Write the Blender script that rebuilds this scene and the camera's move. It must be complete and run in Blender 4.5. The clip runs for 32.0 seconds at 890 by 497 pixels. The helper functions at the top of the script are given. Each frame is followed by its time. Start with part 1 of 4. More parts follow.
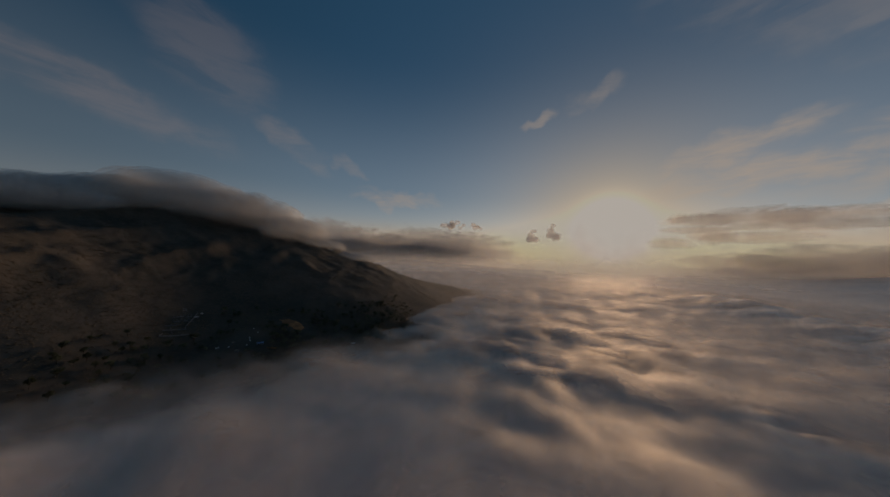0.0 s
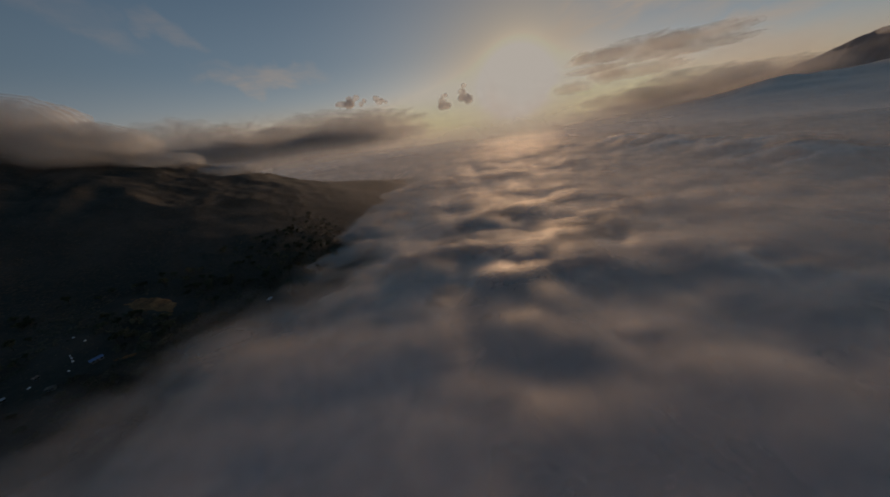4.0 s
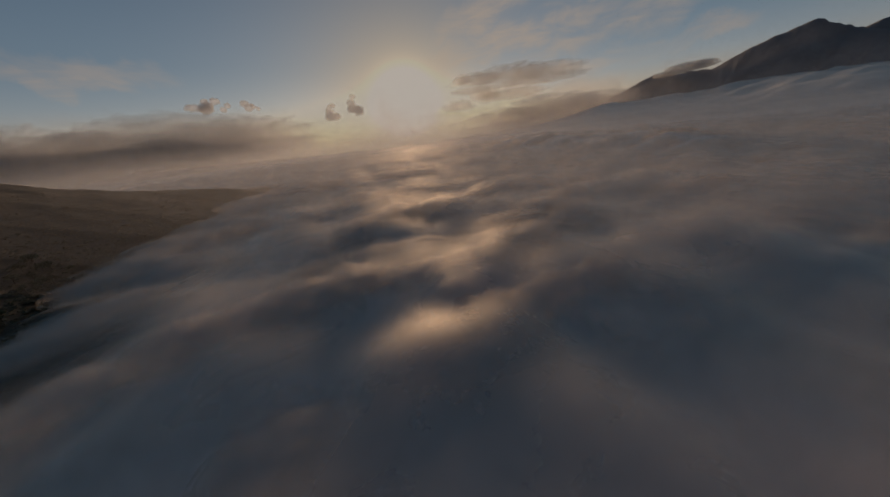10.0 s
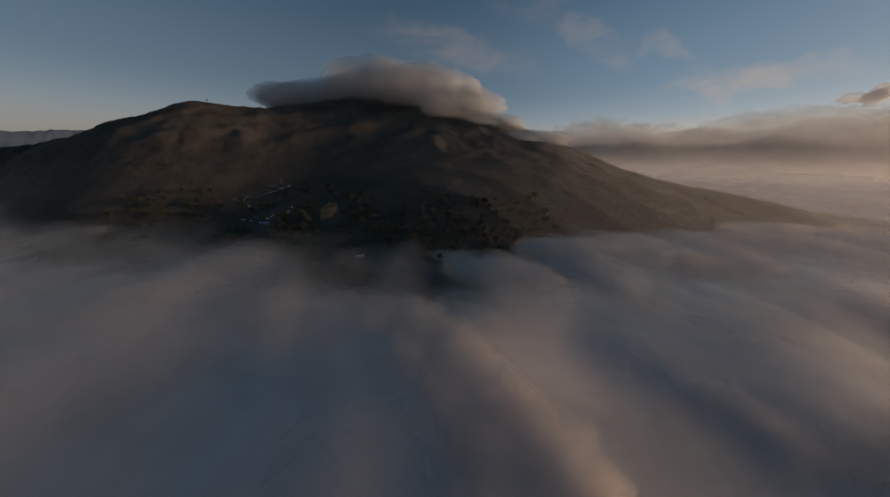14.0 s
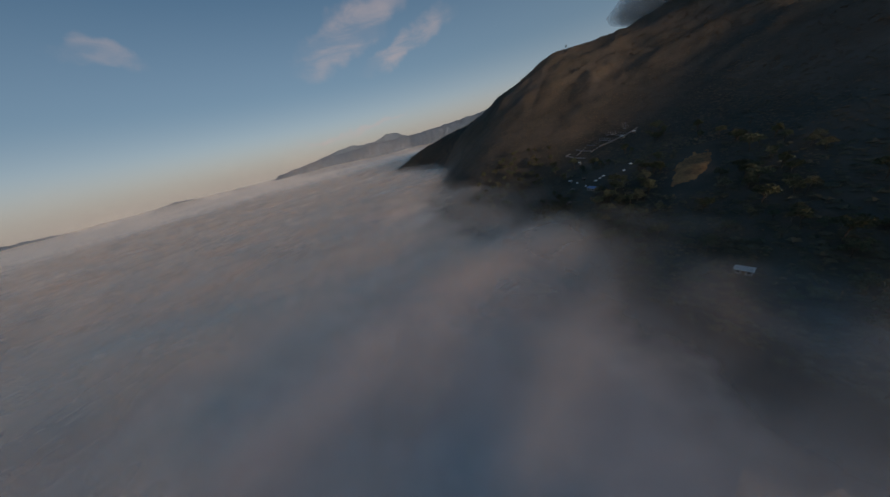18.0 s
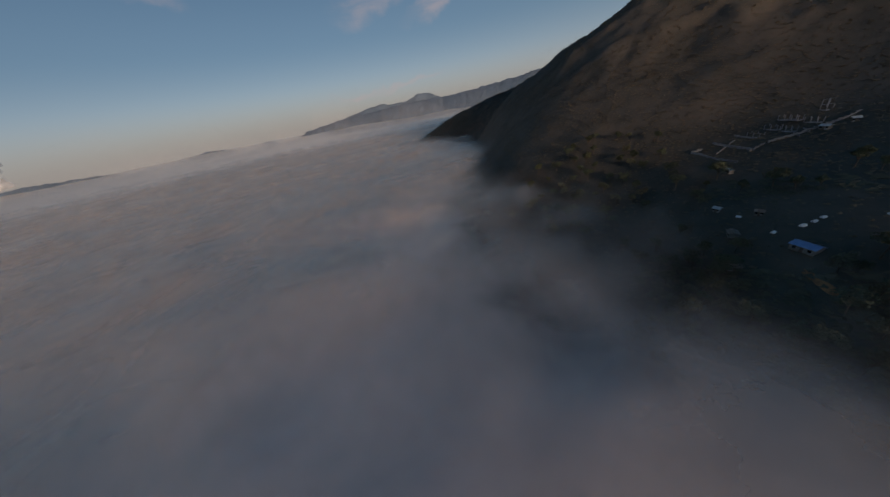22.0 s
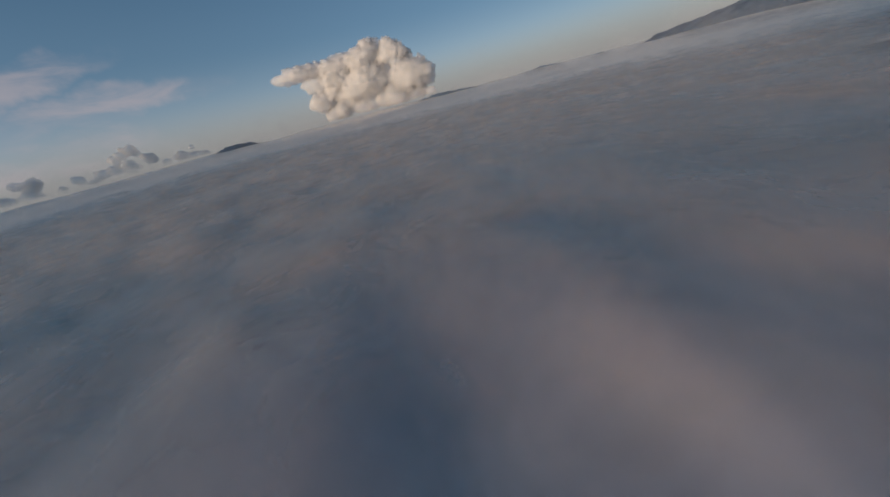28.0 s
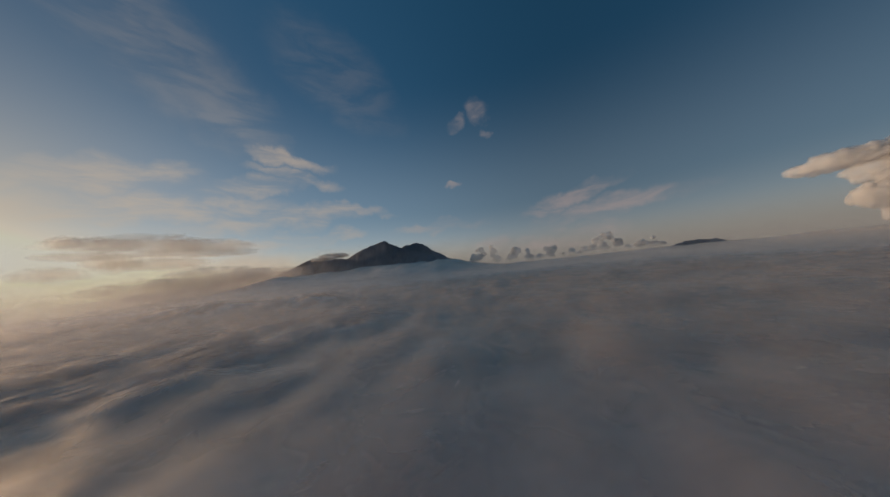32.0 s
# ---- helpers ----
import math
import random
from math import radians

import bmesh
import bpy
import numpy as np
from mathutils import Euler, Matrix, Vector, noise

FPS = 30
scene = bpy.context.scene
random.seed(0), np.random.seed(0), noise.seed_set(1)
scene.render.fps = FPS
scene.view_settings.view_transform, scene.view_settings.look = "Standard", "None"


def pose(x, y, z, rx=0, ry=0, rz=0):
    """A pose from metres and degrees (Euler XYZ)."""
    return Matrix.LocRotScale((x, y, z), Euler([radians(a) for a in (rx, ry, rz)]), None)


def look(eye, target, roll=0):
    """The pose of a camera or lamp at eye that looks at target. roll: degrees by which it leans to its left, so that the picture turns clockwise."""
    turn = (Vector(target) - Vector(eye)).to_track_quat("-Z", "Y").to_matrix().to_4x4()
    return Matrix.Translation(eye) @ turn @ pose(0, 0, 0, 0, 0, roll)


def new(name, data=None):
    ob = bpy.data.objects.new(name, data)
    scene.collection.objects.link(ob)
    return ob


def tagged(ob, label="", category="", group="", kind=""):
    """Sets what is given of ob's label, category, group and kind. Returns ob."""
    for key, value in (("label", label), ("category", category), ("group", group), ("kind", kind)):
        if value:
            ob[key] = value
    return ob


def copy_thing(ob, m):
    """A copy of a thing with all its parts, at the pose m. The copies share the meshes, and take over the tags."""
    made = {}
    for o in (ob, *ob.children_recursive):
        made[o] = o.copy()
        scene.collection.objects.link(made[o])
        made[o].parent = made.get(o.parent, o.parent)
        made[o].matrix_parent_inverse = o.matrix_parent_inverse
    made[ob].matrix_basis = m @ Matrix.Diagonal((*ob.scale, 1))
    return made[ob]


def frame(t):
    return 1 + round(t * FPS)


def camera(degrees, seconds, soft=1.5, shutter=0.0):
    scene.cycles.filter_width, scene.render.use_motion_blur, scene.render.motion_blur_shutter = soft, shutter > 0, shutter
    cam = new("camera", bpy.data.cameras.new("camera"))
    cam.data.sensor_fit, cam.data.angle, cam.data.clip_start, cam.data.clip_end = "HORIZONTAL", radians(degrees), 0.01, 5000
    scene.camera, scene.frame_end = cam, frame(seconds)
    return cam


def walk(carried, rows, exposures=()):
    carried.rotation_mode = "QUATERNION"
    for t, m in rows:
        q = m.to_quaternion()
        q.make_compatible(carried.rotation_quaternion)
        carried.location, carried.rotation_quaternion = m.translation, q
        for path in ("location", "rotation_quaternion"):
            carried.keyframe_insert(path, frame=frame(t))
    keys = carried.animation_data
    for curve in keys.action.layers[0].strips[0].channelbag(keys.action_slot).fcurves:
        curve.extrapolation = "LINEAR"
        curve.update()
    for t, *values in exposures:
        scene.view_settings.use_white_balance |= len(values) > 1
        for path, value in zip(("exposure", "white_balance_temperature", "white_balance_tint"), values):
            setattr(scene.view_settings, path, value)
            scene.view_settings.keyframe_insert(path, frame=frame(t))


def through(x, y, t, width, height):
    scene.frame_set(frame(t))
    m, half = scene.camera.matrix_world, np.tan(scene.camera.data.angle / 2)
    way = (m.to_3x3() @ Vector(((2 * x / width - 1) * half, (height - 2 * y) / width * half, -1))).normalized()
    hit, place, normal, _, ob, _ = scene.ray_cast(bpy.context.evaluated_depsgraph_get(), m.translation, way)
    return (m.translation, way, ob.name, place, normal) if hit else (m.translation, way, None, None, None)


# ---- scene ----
# ---------------------------------------------------------------- camera
cam = camera(117.6, 32.0, soft=1.5)
# seconds, place, then yaw to the left of +y, pitch up and roll
ROWS = (
    (0, 0.6, 3.6, 139.2, 17.20, 1.04, 2.59),
    (0.5, -5.6, 17.8, 138.4, 22.63, -0.69, 5.20),
    (1, -12.4, 32.0, 137.6, 23.18, -5.54, 3.37),
    (1.5, -19.6, 45.8, 137.2, 23.86, -8.07, 1.79),
    (2, -26.2, 59.0, 137.6, 22.86, -10.36, -0.06),
    (2.5, -31.8, 72.2, 138.4, 15.26, -15.04, -2.38),
    (3, -36.8, 86.0, 139.2, 8.25, -18.92, -3.95),
    (3.5, -41.0, 100.4, 139.6, 4.70, -20.86, -5.90),
    (4, -44.6, 115.0, 139.2, 2.35, -23.93, -7.89),
    (4.5, -47.6, 129.8, 138.2, -9.00, -29.18, -8.22),
    (6.5, -63.8, 177.6, 105.4, -30.10, -30.10, -7.21),
    (7, -58.8, 187.8, 100.4, -28.35, -28.60, -5.67),
    (7.5, -53.2, 198.0, 95.6, -26.71, -25.97, -4.10),
    (8, -46.4, 209.0, 90.8, -24.25, -24.30, -3.45),
    (8.5, -38.8, 220.8, 86.8, -21.59, -24.22, -3.59),
    (9, -31.8, 233.4, 83.4, -20.19, -24.52, -4.53),
    (9.5, -25.4, 246.6, 80.8, -19.15, -24.52, -5.64),
    (10, -19.8, 260.0, 79.0, -18.55, -23.23, -6.49),
    (10.5, -14.6, 273.8, 77.4, -17.86, -21.56, -7.38),
    (11, -9.6, 288.0, 76.0, -16.49, -19.19, -7.83),
    (11.5, -5.6, 302.8, 75.0, -10.24, -15.52, -8.00),
    (12, -3.4, 318.0, 74.4, 1.76, -12.94, -6.92),
    (12.5, -4.0, 333.0, 74.2, 15.38, -11.81, -4.89),
    (13, -7.8, 347.2, 73.8, 31.42, -12.33, -1.59),
    (13.5, -14.4, 358.8, 73.6, 51.15, -14.07, 0.65),
    (14, -23.4, 366.4, 73.4, 71.62, -18.30, 0.88),
    (14.5, -33.8, 369.6, 73.6, 92.09, -23.37, -0.58),
    (15, -44.6, 369.4, 73.4, 111.34, -26.55, -4.08),
    (15.5, -55.6, 367.6, 73.2, 123.92, -27.15, -5.46),
    (17.5, -85.6, 367.0, 74.8, 138.48, -22.06, -13.40),
    (18, -97.0, 356.8, 76.0, 139.76, -22.17, -14.21),
    (18.5, -108.8, 346.2, 77.2, 140.93, -21.96, -15.21),
    (19, -120.4, 335.0, 78.2, 141.79, -21.16, -16.12),
    (19.5, -131.8, 323.4, 78.6, 142.86, -21.13, -16.61),
    (20, -142.6, 311.8, 78.8, 144.95, -21.98, -16.48),
    (20.5, -152.8, 300.6, 79.0, 147.03, -23.23, -15.87),
    (21, -162.4, 289.8, 79.2, 149.01, -24.43, -14.78),
    (21.5, -171.4, 279.2, 79.2, 149.60, -25.78, -12.76),
    (22, -180.2, 268.6, 78.8, 146.27, -27.45, -11.20),
    (22.5, -189.2, 258.0, 78.2, 141.32, -28.52, -10.45),
    (23, -198.6, 247.2, 77.2, 139.51, -28.90, -9.27),
    (23.5, -208.4, 236.2, 76.2, 137.39, -29.45, -7.40),
    (24, -218.4, 225.0, 75.0, 133.09, -30.17, -6.31),
    (24.5, -228.0, 213.8, 73.8, 132.90, -31.31, -7.65),
    (26.5, -262.6, 168.2, 73.8, 169.37, -35.43, -14.07),
    (27, -263.2, 153.6, 73.8, 182.21, -35.04, -14.13),
    (27.5, -261.6, 139.2, 73.8, 195.80, -33.44, -15.39),
    (28, -257.4, 125.4, 73.8, 207.01, -29.18, -14.92),
    (28.5, -250.2, 113.0, 73.8, 218.75, -21.92, -14.60),
    (29, -240.4, 102.4, 73.8, 233.46, -13.60, -13.36),
    (29.5, -228.4, 94.6, 73.8, 248.67, -6.27, -9.91),
    (30, -214.8, 89.6, 73.8, 261.90, -1.24, -5.64),
    (30.5, -200.4, 87.2, 73.8, 271.37, 0.97, -3.70),
    (31, -185.4, 86.8, 73.8, 276.27, 2.57, -4.18),
    (31.5, -170.6, 87.4, 73.8, 278.07, 3.77, -5.01),
    (32, -155.6, 88.4, 73.8, 279.24, 4.31, -5.87),
)


def aim(x, y, z, yaw, pitch, roll):
    a, p = radians(yaw), radians(pitch)
    way = Vector((-math.sin(a) * math.cos(p), math.cos(a) * math.cos(p), math.sin(p)))
    return look((x, y, z), Vector((x, y, z)) + way, roll)


walk(cam, [(r[0], aim(*r[1:])) for r in ROWS], exposures=((0, -1.27, 7200, 20), (9, -1.2, 7300, 20), (12, -1.36, 7300, 21), (13.5, -1.05, 7200, 20), (15, -0.35, 6900, 18), (18, -0.25, 6800, 17),
     (20, -0.35, 6700, 17), (22.5, -0.4, 6500, 17), (24.5, -0.25, 6500, 17), (27, -0.3, 6000, 12), (28.2, -0.38, 6000, 12), (29.2, -0.52, 6400, 13), (32, -0.82, 6800, 15)))

# ---------------------------------------------------------------- sky and sun
SUN_AZ, SUN_EL = -14.3, 5.7


def heading(az, el=0.0):
    """A direction from an azimuth to the left of +y and a height above the horizon, in degrees."""
    a, e = radians(az), radians(el)
    return Vector((-math.sin(a) * math.cos(e), math.cos(a) * math.cos(e), math.sin(e)))


sun_way = heading(SUN_AZ, SUN_EL)
sun = new("sun", bpy.data.lights.new("sun", "SUN"))
sun.data.energy, sun.data.angle, sun.data.color = 5.0, radians(14.0), (1.0, 0.76, 0.50)
sun.matrix_world = look((0, 0, 1500), Vector((0, 0, 1500)) - sun_way)


class Graph:
    """Short words for building node trees."""

    def __init__(self, tree):
        self.tree, self.nodes = tree, tree.nodes
        self.nodes.clear()

    def put(self, kind):
        return self.nodes.new(kind)

    def feed(self, socket, value):
        if isinstance(value, bpy.types.NodeSocket):
            self.tree.links.new(value, socket)
        else:
            socket.default_value = value

    def math(self, how, a, b=0.0, c=0.0, clamp=False):
        node = self.put("ShaderNodeMath")
        node.operation, node.use_clamp = how, clamp
        for socket, value in zip(node.inputs, (a, b, c)):
            self.feed(socket, value)
        return node.outputs[0]

    def vec(self, how, a, b=(0, 0, 0), scale=1.0):
        node = self.put("ShaderNodeVectorMath")
        node.operation = how
        self.feed(node.inputs[0], a)
        self.feed(node.inputs[1], b)
        if how == "SCALE":
            self.feed(node.inputs["Scale"], scale)
        return node.outputs["Value"] if how in ("DOT_PRODUCT", "LENGTH") else node.outputs[0]

    def noise(self, vector, scale, detail=4.0, rough=0.55, distort=0.0):
        node = self.put("ShaderNodeTexNoise")
        self.feed(node.inputs["Vector"], vector)
        for key, value in (("Scale", scale), ("Detail", detail), ("Roughness", rough), ("Distortion", distort)):
            self.feed(node.inputs[key], value)
        return node.outputs["Fac"]

    def ramp(self, value, low, high, to_low=0.0, to_high=1.0, smooth=True):
        node = self.put("ShaderNodeMapRange")
        node.interpolation_type = "SMOOTHSTEP" if smooth else "LINEAR"
        for key, v in (("Value", value), ("From Min", low), ("From Max", high), ("To Min", to_low), ("To Max", to_high)):
            self.feed(node.inputs[key], v)
        return node.outputs["Result"]

    def mix(self, fac, a, b):
        node = self.put("ShaderNodeMix")
        node.data_type = "RGBA"
        self.feed(node.inputs["Factor"], fac)
        self.feed(node.inputs[6], a if isinstance(a, bpy.types.NodeSocket) else (*a, 1.0))
        self.feed(node.inputs[7], b if isinstance(b, bpy.types.NodeSocket) else (*b, 1.0))
        return node.outputs[2]


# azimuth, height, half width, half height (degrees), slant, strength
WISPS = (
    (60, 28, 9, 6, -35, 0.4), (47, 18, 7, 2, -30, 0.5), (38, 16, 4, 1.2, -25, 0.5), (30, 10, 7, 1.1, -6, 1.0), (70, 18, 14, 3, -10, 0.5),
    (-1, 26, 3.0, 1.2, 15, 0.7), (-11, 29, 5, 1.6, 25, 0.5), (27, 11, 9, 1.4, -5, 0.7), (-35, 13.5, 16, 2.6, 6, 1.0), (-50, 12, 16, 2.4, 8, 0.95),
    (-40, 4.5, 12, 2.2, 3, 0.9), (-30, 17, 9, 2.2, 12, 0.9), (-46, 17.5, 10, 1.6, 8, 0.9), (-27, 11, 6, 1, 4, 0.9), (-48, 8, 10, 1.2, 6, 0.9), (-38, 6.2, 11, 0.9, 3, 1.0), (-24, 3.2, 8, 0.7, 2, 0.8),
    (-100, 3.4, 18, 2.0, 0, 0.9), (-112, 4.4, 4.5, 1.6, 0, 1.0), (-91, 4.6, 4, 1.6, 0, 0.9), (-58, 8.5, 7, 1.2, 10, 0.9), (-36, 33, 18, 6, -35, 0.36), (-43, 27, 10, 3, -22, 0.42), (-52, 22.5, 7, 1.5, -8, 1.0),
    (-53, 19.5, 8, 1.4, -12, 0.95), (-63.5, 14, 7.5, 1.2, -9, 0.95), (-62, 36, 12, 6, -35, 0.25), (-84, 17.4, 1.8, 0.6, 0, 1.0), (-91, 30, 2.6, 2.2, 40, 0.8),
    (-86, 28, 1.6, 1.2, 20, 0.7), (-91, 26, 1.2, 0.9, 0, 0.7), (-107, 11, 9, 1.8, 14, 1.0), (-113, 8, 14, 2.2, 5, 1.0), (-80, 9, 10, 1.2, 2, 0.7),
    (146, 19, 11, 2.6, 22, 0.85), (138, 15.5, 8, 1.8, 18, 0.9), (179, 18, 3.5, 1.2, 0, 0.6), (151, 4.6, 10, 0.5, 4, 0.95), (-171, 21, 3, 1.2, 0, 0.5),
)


def make_world():
    world = bpy.data.worlds.new("sky")
    scene.world = world
    world.use_nodes = True
    g = Graph(world.node_tree)
    way = g.put("ShaderNodeTexCoord").outputs["Generated"]
    sky = g.put("ShaderNodeTexSky")
    sky.sky_type, sky.sun_disc = "NISHITA", False
    sky.sun_elevation, sky.sun_rotation = radians(SUN_EL), radians(-SUN_AZ)
    sky.altitude, sky.air_density, sky.dust_density, sky.ozone_density = 1200.0, 1.0, 1.6, 2.0
    base = g.vec("SCALE", sky.outputs["Color"], scale=SKY)
    part = g.put("ShaderNodeSeparateXYZ")
    g.feed(part.inputs[0], way)
    up = part.outputs["Z"]
    near_sun = g.vec("DOT_PRODUCT", way, tuple(sun_way))
    warm = g.ramp(near_sun, 0.1, 1.0)
    # clear blue overhead, paler towards the horizon
    blue = g.mix(g.ramp(up, 0.0, 0.22), (0.36, 0.40, 0.43), (0.12, 0.20, 0.27))
    blue = g.mix(g.ramp(up, 0.15, 0.6), blue, (0.0, 0.055, 0.12))
    base = g.vec("ADD", base, blue)
    # darkest a quarter turn away from the sun
    depth = g.math("MULTIPLY", g.ramp(near_sun, -0.9, -0.15, 0.95, 0.88), g.ramp(near_sun, -0.1, 0.7, 1.0, 1.45))
    deep = g.math("MAXIMUM", near_sun, 0.0)
    depth = g.math("MULTIPLY", depth, g.math("SUBTRACT", 1.0, g.math("MULTIPLY", g.math("POWER", deep, 36.0), 0.62)))
    base = g.vec("SCALE", base, scale=depth)
    # haze along and below the horizon: what lies beyond the far edge of the cloud sea
    haze = g.mix(warm, (0.37, 0.338, 0.295), (0.88, 0.68, 0.42))
    low = g.ramp(up, -0.01, 0.13, 0.85, 0.0)
    col = g.mix(low, base, haze)
    # aureole of the sun in the morning haze
    a1 = g.math("MULTIPLY", g.math("POWER", deep, 420.0), 2.2)
    a2 = g.math("MULTIPLY", g.math("POWER", deep, 70.0), 0.4)
    a3 = g.math("MULTIPLY", g.math("POWER", deep, 9.0), 0.12)
    glow = g.math("ADD", g.math("ADD", a1, a2), a3)
    tint = g.put("ShaderNodeCombineXYZ")
    for n, k in enumerate((1.0, 0.86, 0.55)):
        g.feed(tint.inputs[n], g.math("MULTIPLY", glow, k))
    col = g.vec("ADD", col, tint.outputs[0])
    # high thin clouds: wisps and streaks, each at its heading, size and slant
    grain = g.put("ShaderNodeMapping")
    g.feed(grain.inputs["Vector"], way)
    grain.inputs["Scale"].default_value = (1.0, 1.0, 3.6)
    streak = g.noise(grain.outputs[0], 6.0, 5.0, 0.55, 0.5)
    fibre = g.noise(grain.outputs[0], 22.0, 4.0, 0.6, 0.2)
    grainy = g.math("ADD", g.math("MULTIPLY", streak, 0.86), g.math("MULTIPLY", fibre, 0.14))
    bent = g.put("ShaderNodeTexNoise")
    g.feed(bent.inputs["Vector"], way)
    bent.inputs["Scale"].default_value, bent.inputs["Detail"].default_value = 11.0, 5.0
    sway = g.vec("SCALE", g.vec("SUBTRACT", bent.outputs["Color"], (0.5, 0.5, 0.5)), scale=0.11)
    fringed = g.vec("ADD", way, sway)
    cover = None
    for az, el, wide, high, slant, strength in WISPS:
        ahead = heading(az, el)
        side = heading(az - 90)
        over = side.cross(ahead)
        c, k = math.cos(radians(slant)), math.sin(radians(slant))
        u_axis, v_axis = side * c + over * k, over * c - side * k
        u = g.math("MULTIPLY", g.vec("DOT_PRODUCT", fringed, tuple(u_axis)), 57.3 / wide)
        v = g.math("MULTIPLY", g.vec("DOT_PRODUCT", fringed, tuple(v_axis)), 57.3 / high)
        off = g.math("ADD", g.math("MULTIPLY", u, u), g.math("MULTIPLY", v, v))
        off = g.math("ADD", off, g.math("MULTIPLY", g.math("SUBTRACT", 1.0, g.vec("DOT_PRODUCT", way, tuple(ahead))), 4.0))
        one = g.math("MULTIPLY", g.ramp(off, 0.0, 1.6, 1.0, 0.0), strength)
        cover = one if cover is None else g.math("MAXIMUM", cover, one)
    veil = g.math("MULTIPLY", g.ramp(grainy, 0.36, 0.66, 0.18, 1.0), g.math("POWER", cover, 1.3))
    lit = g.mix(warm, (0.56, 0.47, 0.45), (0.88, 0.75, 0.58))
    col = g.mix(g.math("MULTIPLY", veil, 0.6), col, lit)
    # the film's highlights stop well below white
    col = g.vec("MINIMUM", col, (TOP * 0.97, TOP * 0.99, TOP * 0.92))
    back = g.put("ShaderNodeBackground")
    g.feed(back.inputs["Color"], col)
    back.inputs["Strength"].default_value = 1.0
    out = g.put("ShaderNodeOutputWorld")
    g.feed(out.inputs["Surface"], back.outputs[0])


SKY, TOP = 0.055, 0.94
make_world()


# ---------------------------------------------------------------- materials
def material(name):
    m = bpy.data.materials.new(name)
    m.use_nodes = True
    return m, Graph(m.node_tree)


def finish(g, shader):
    out = g.put("ShaderNodeOutputMaterial")
    g.feed(out.inputs["Surface"], shader)


def surface(name, dark, light, scale, rough=0.9, bump=0.0, fine=6.0, spec=0.3, metallic=0.0, islands=0.0):
    """Base colour between two tones at two scales of noise, with relief."""
    m, g = material(name)
    at = g.put("ShaderNodeTexCoord").outputs["Object"]
    big = g.noise(at, scale, 5.0, 0.6)
    small = g.noise(at, scale * fine, 4.0, 0.6)
    fac = g.math("ADD", g.math("MULTIPLY", big, 0.65), g.math("MULTIPLY", small, 0.35))
    fac = g.ramp(fac, 0.33, 0.67)
    if islands:
        geo = g.put("ShaderNodeNewGeometry").outputs["Random Per Island"]
        fac = g.math("ADD", g.math("MULTIPLY", fac, 1 - islands), g.math("MULTIPLY", geo, islands))
    p = g.put("ShaderNodeBsdfPrincipled")
    g.feed(p.inputs["Base Color"], g.mix(fac, dark, light))
    p.inputs["Roughness"].default_value, p.inputs["Metallic"].default_value = rough, metallic
    p.inputs["Specular IOR Level"].default_value = spec
    if bump:
        b = g.put("ShaderNodeBump")
        b.inputs["Strength"].default_value, b.inputs["Distance"].default_value = 0.8, bump
        g.feed(b.inputs["Height"], small)
        g.feed(p.inputs["Normal"], b.outputs[0])
    finish(g, p.outputs[0])
    return m


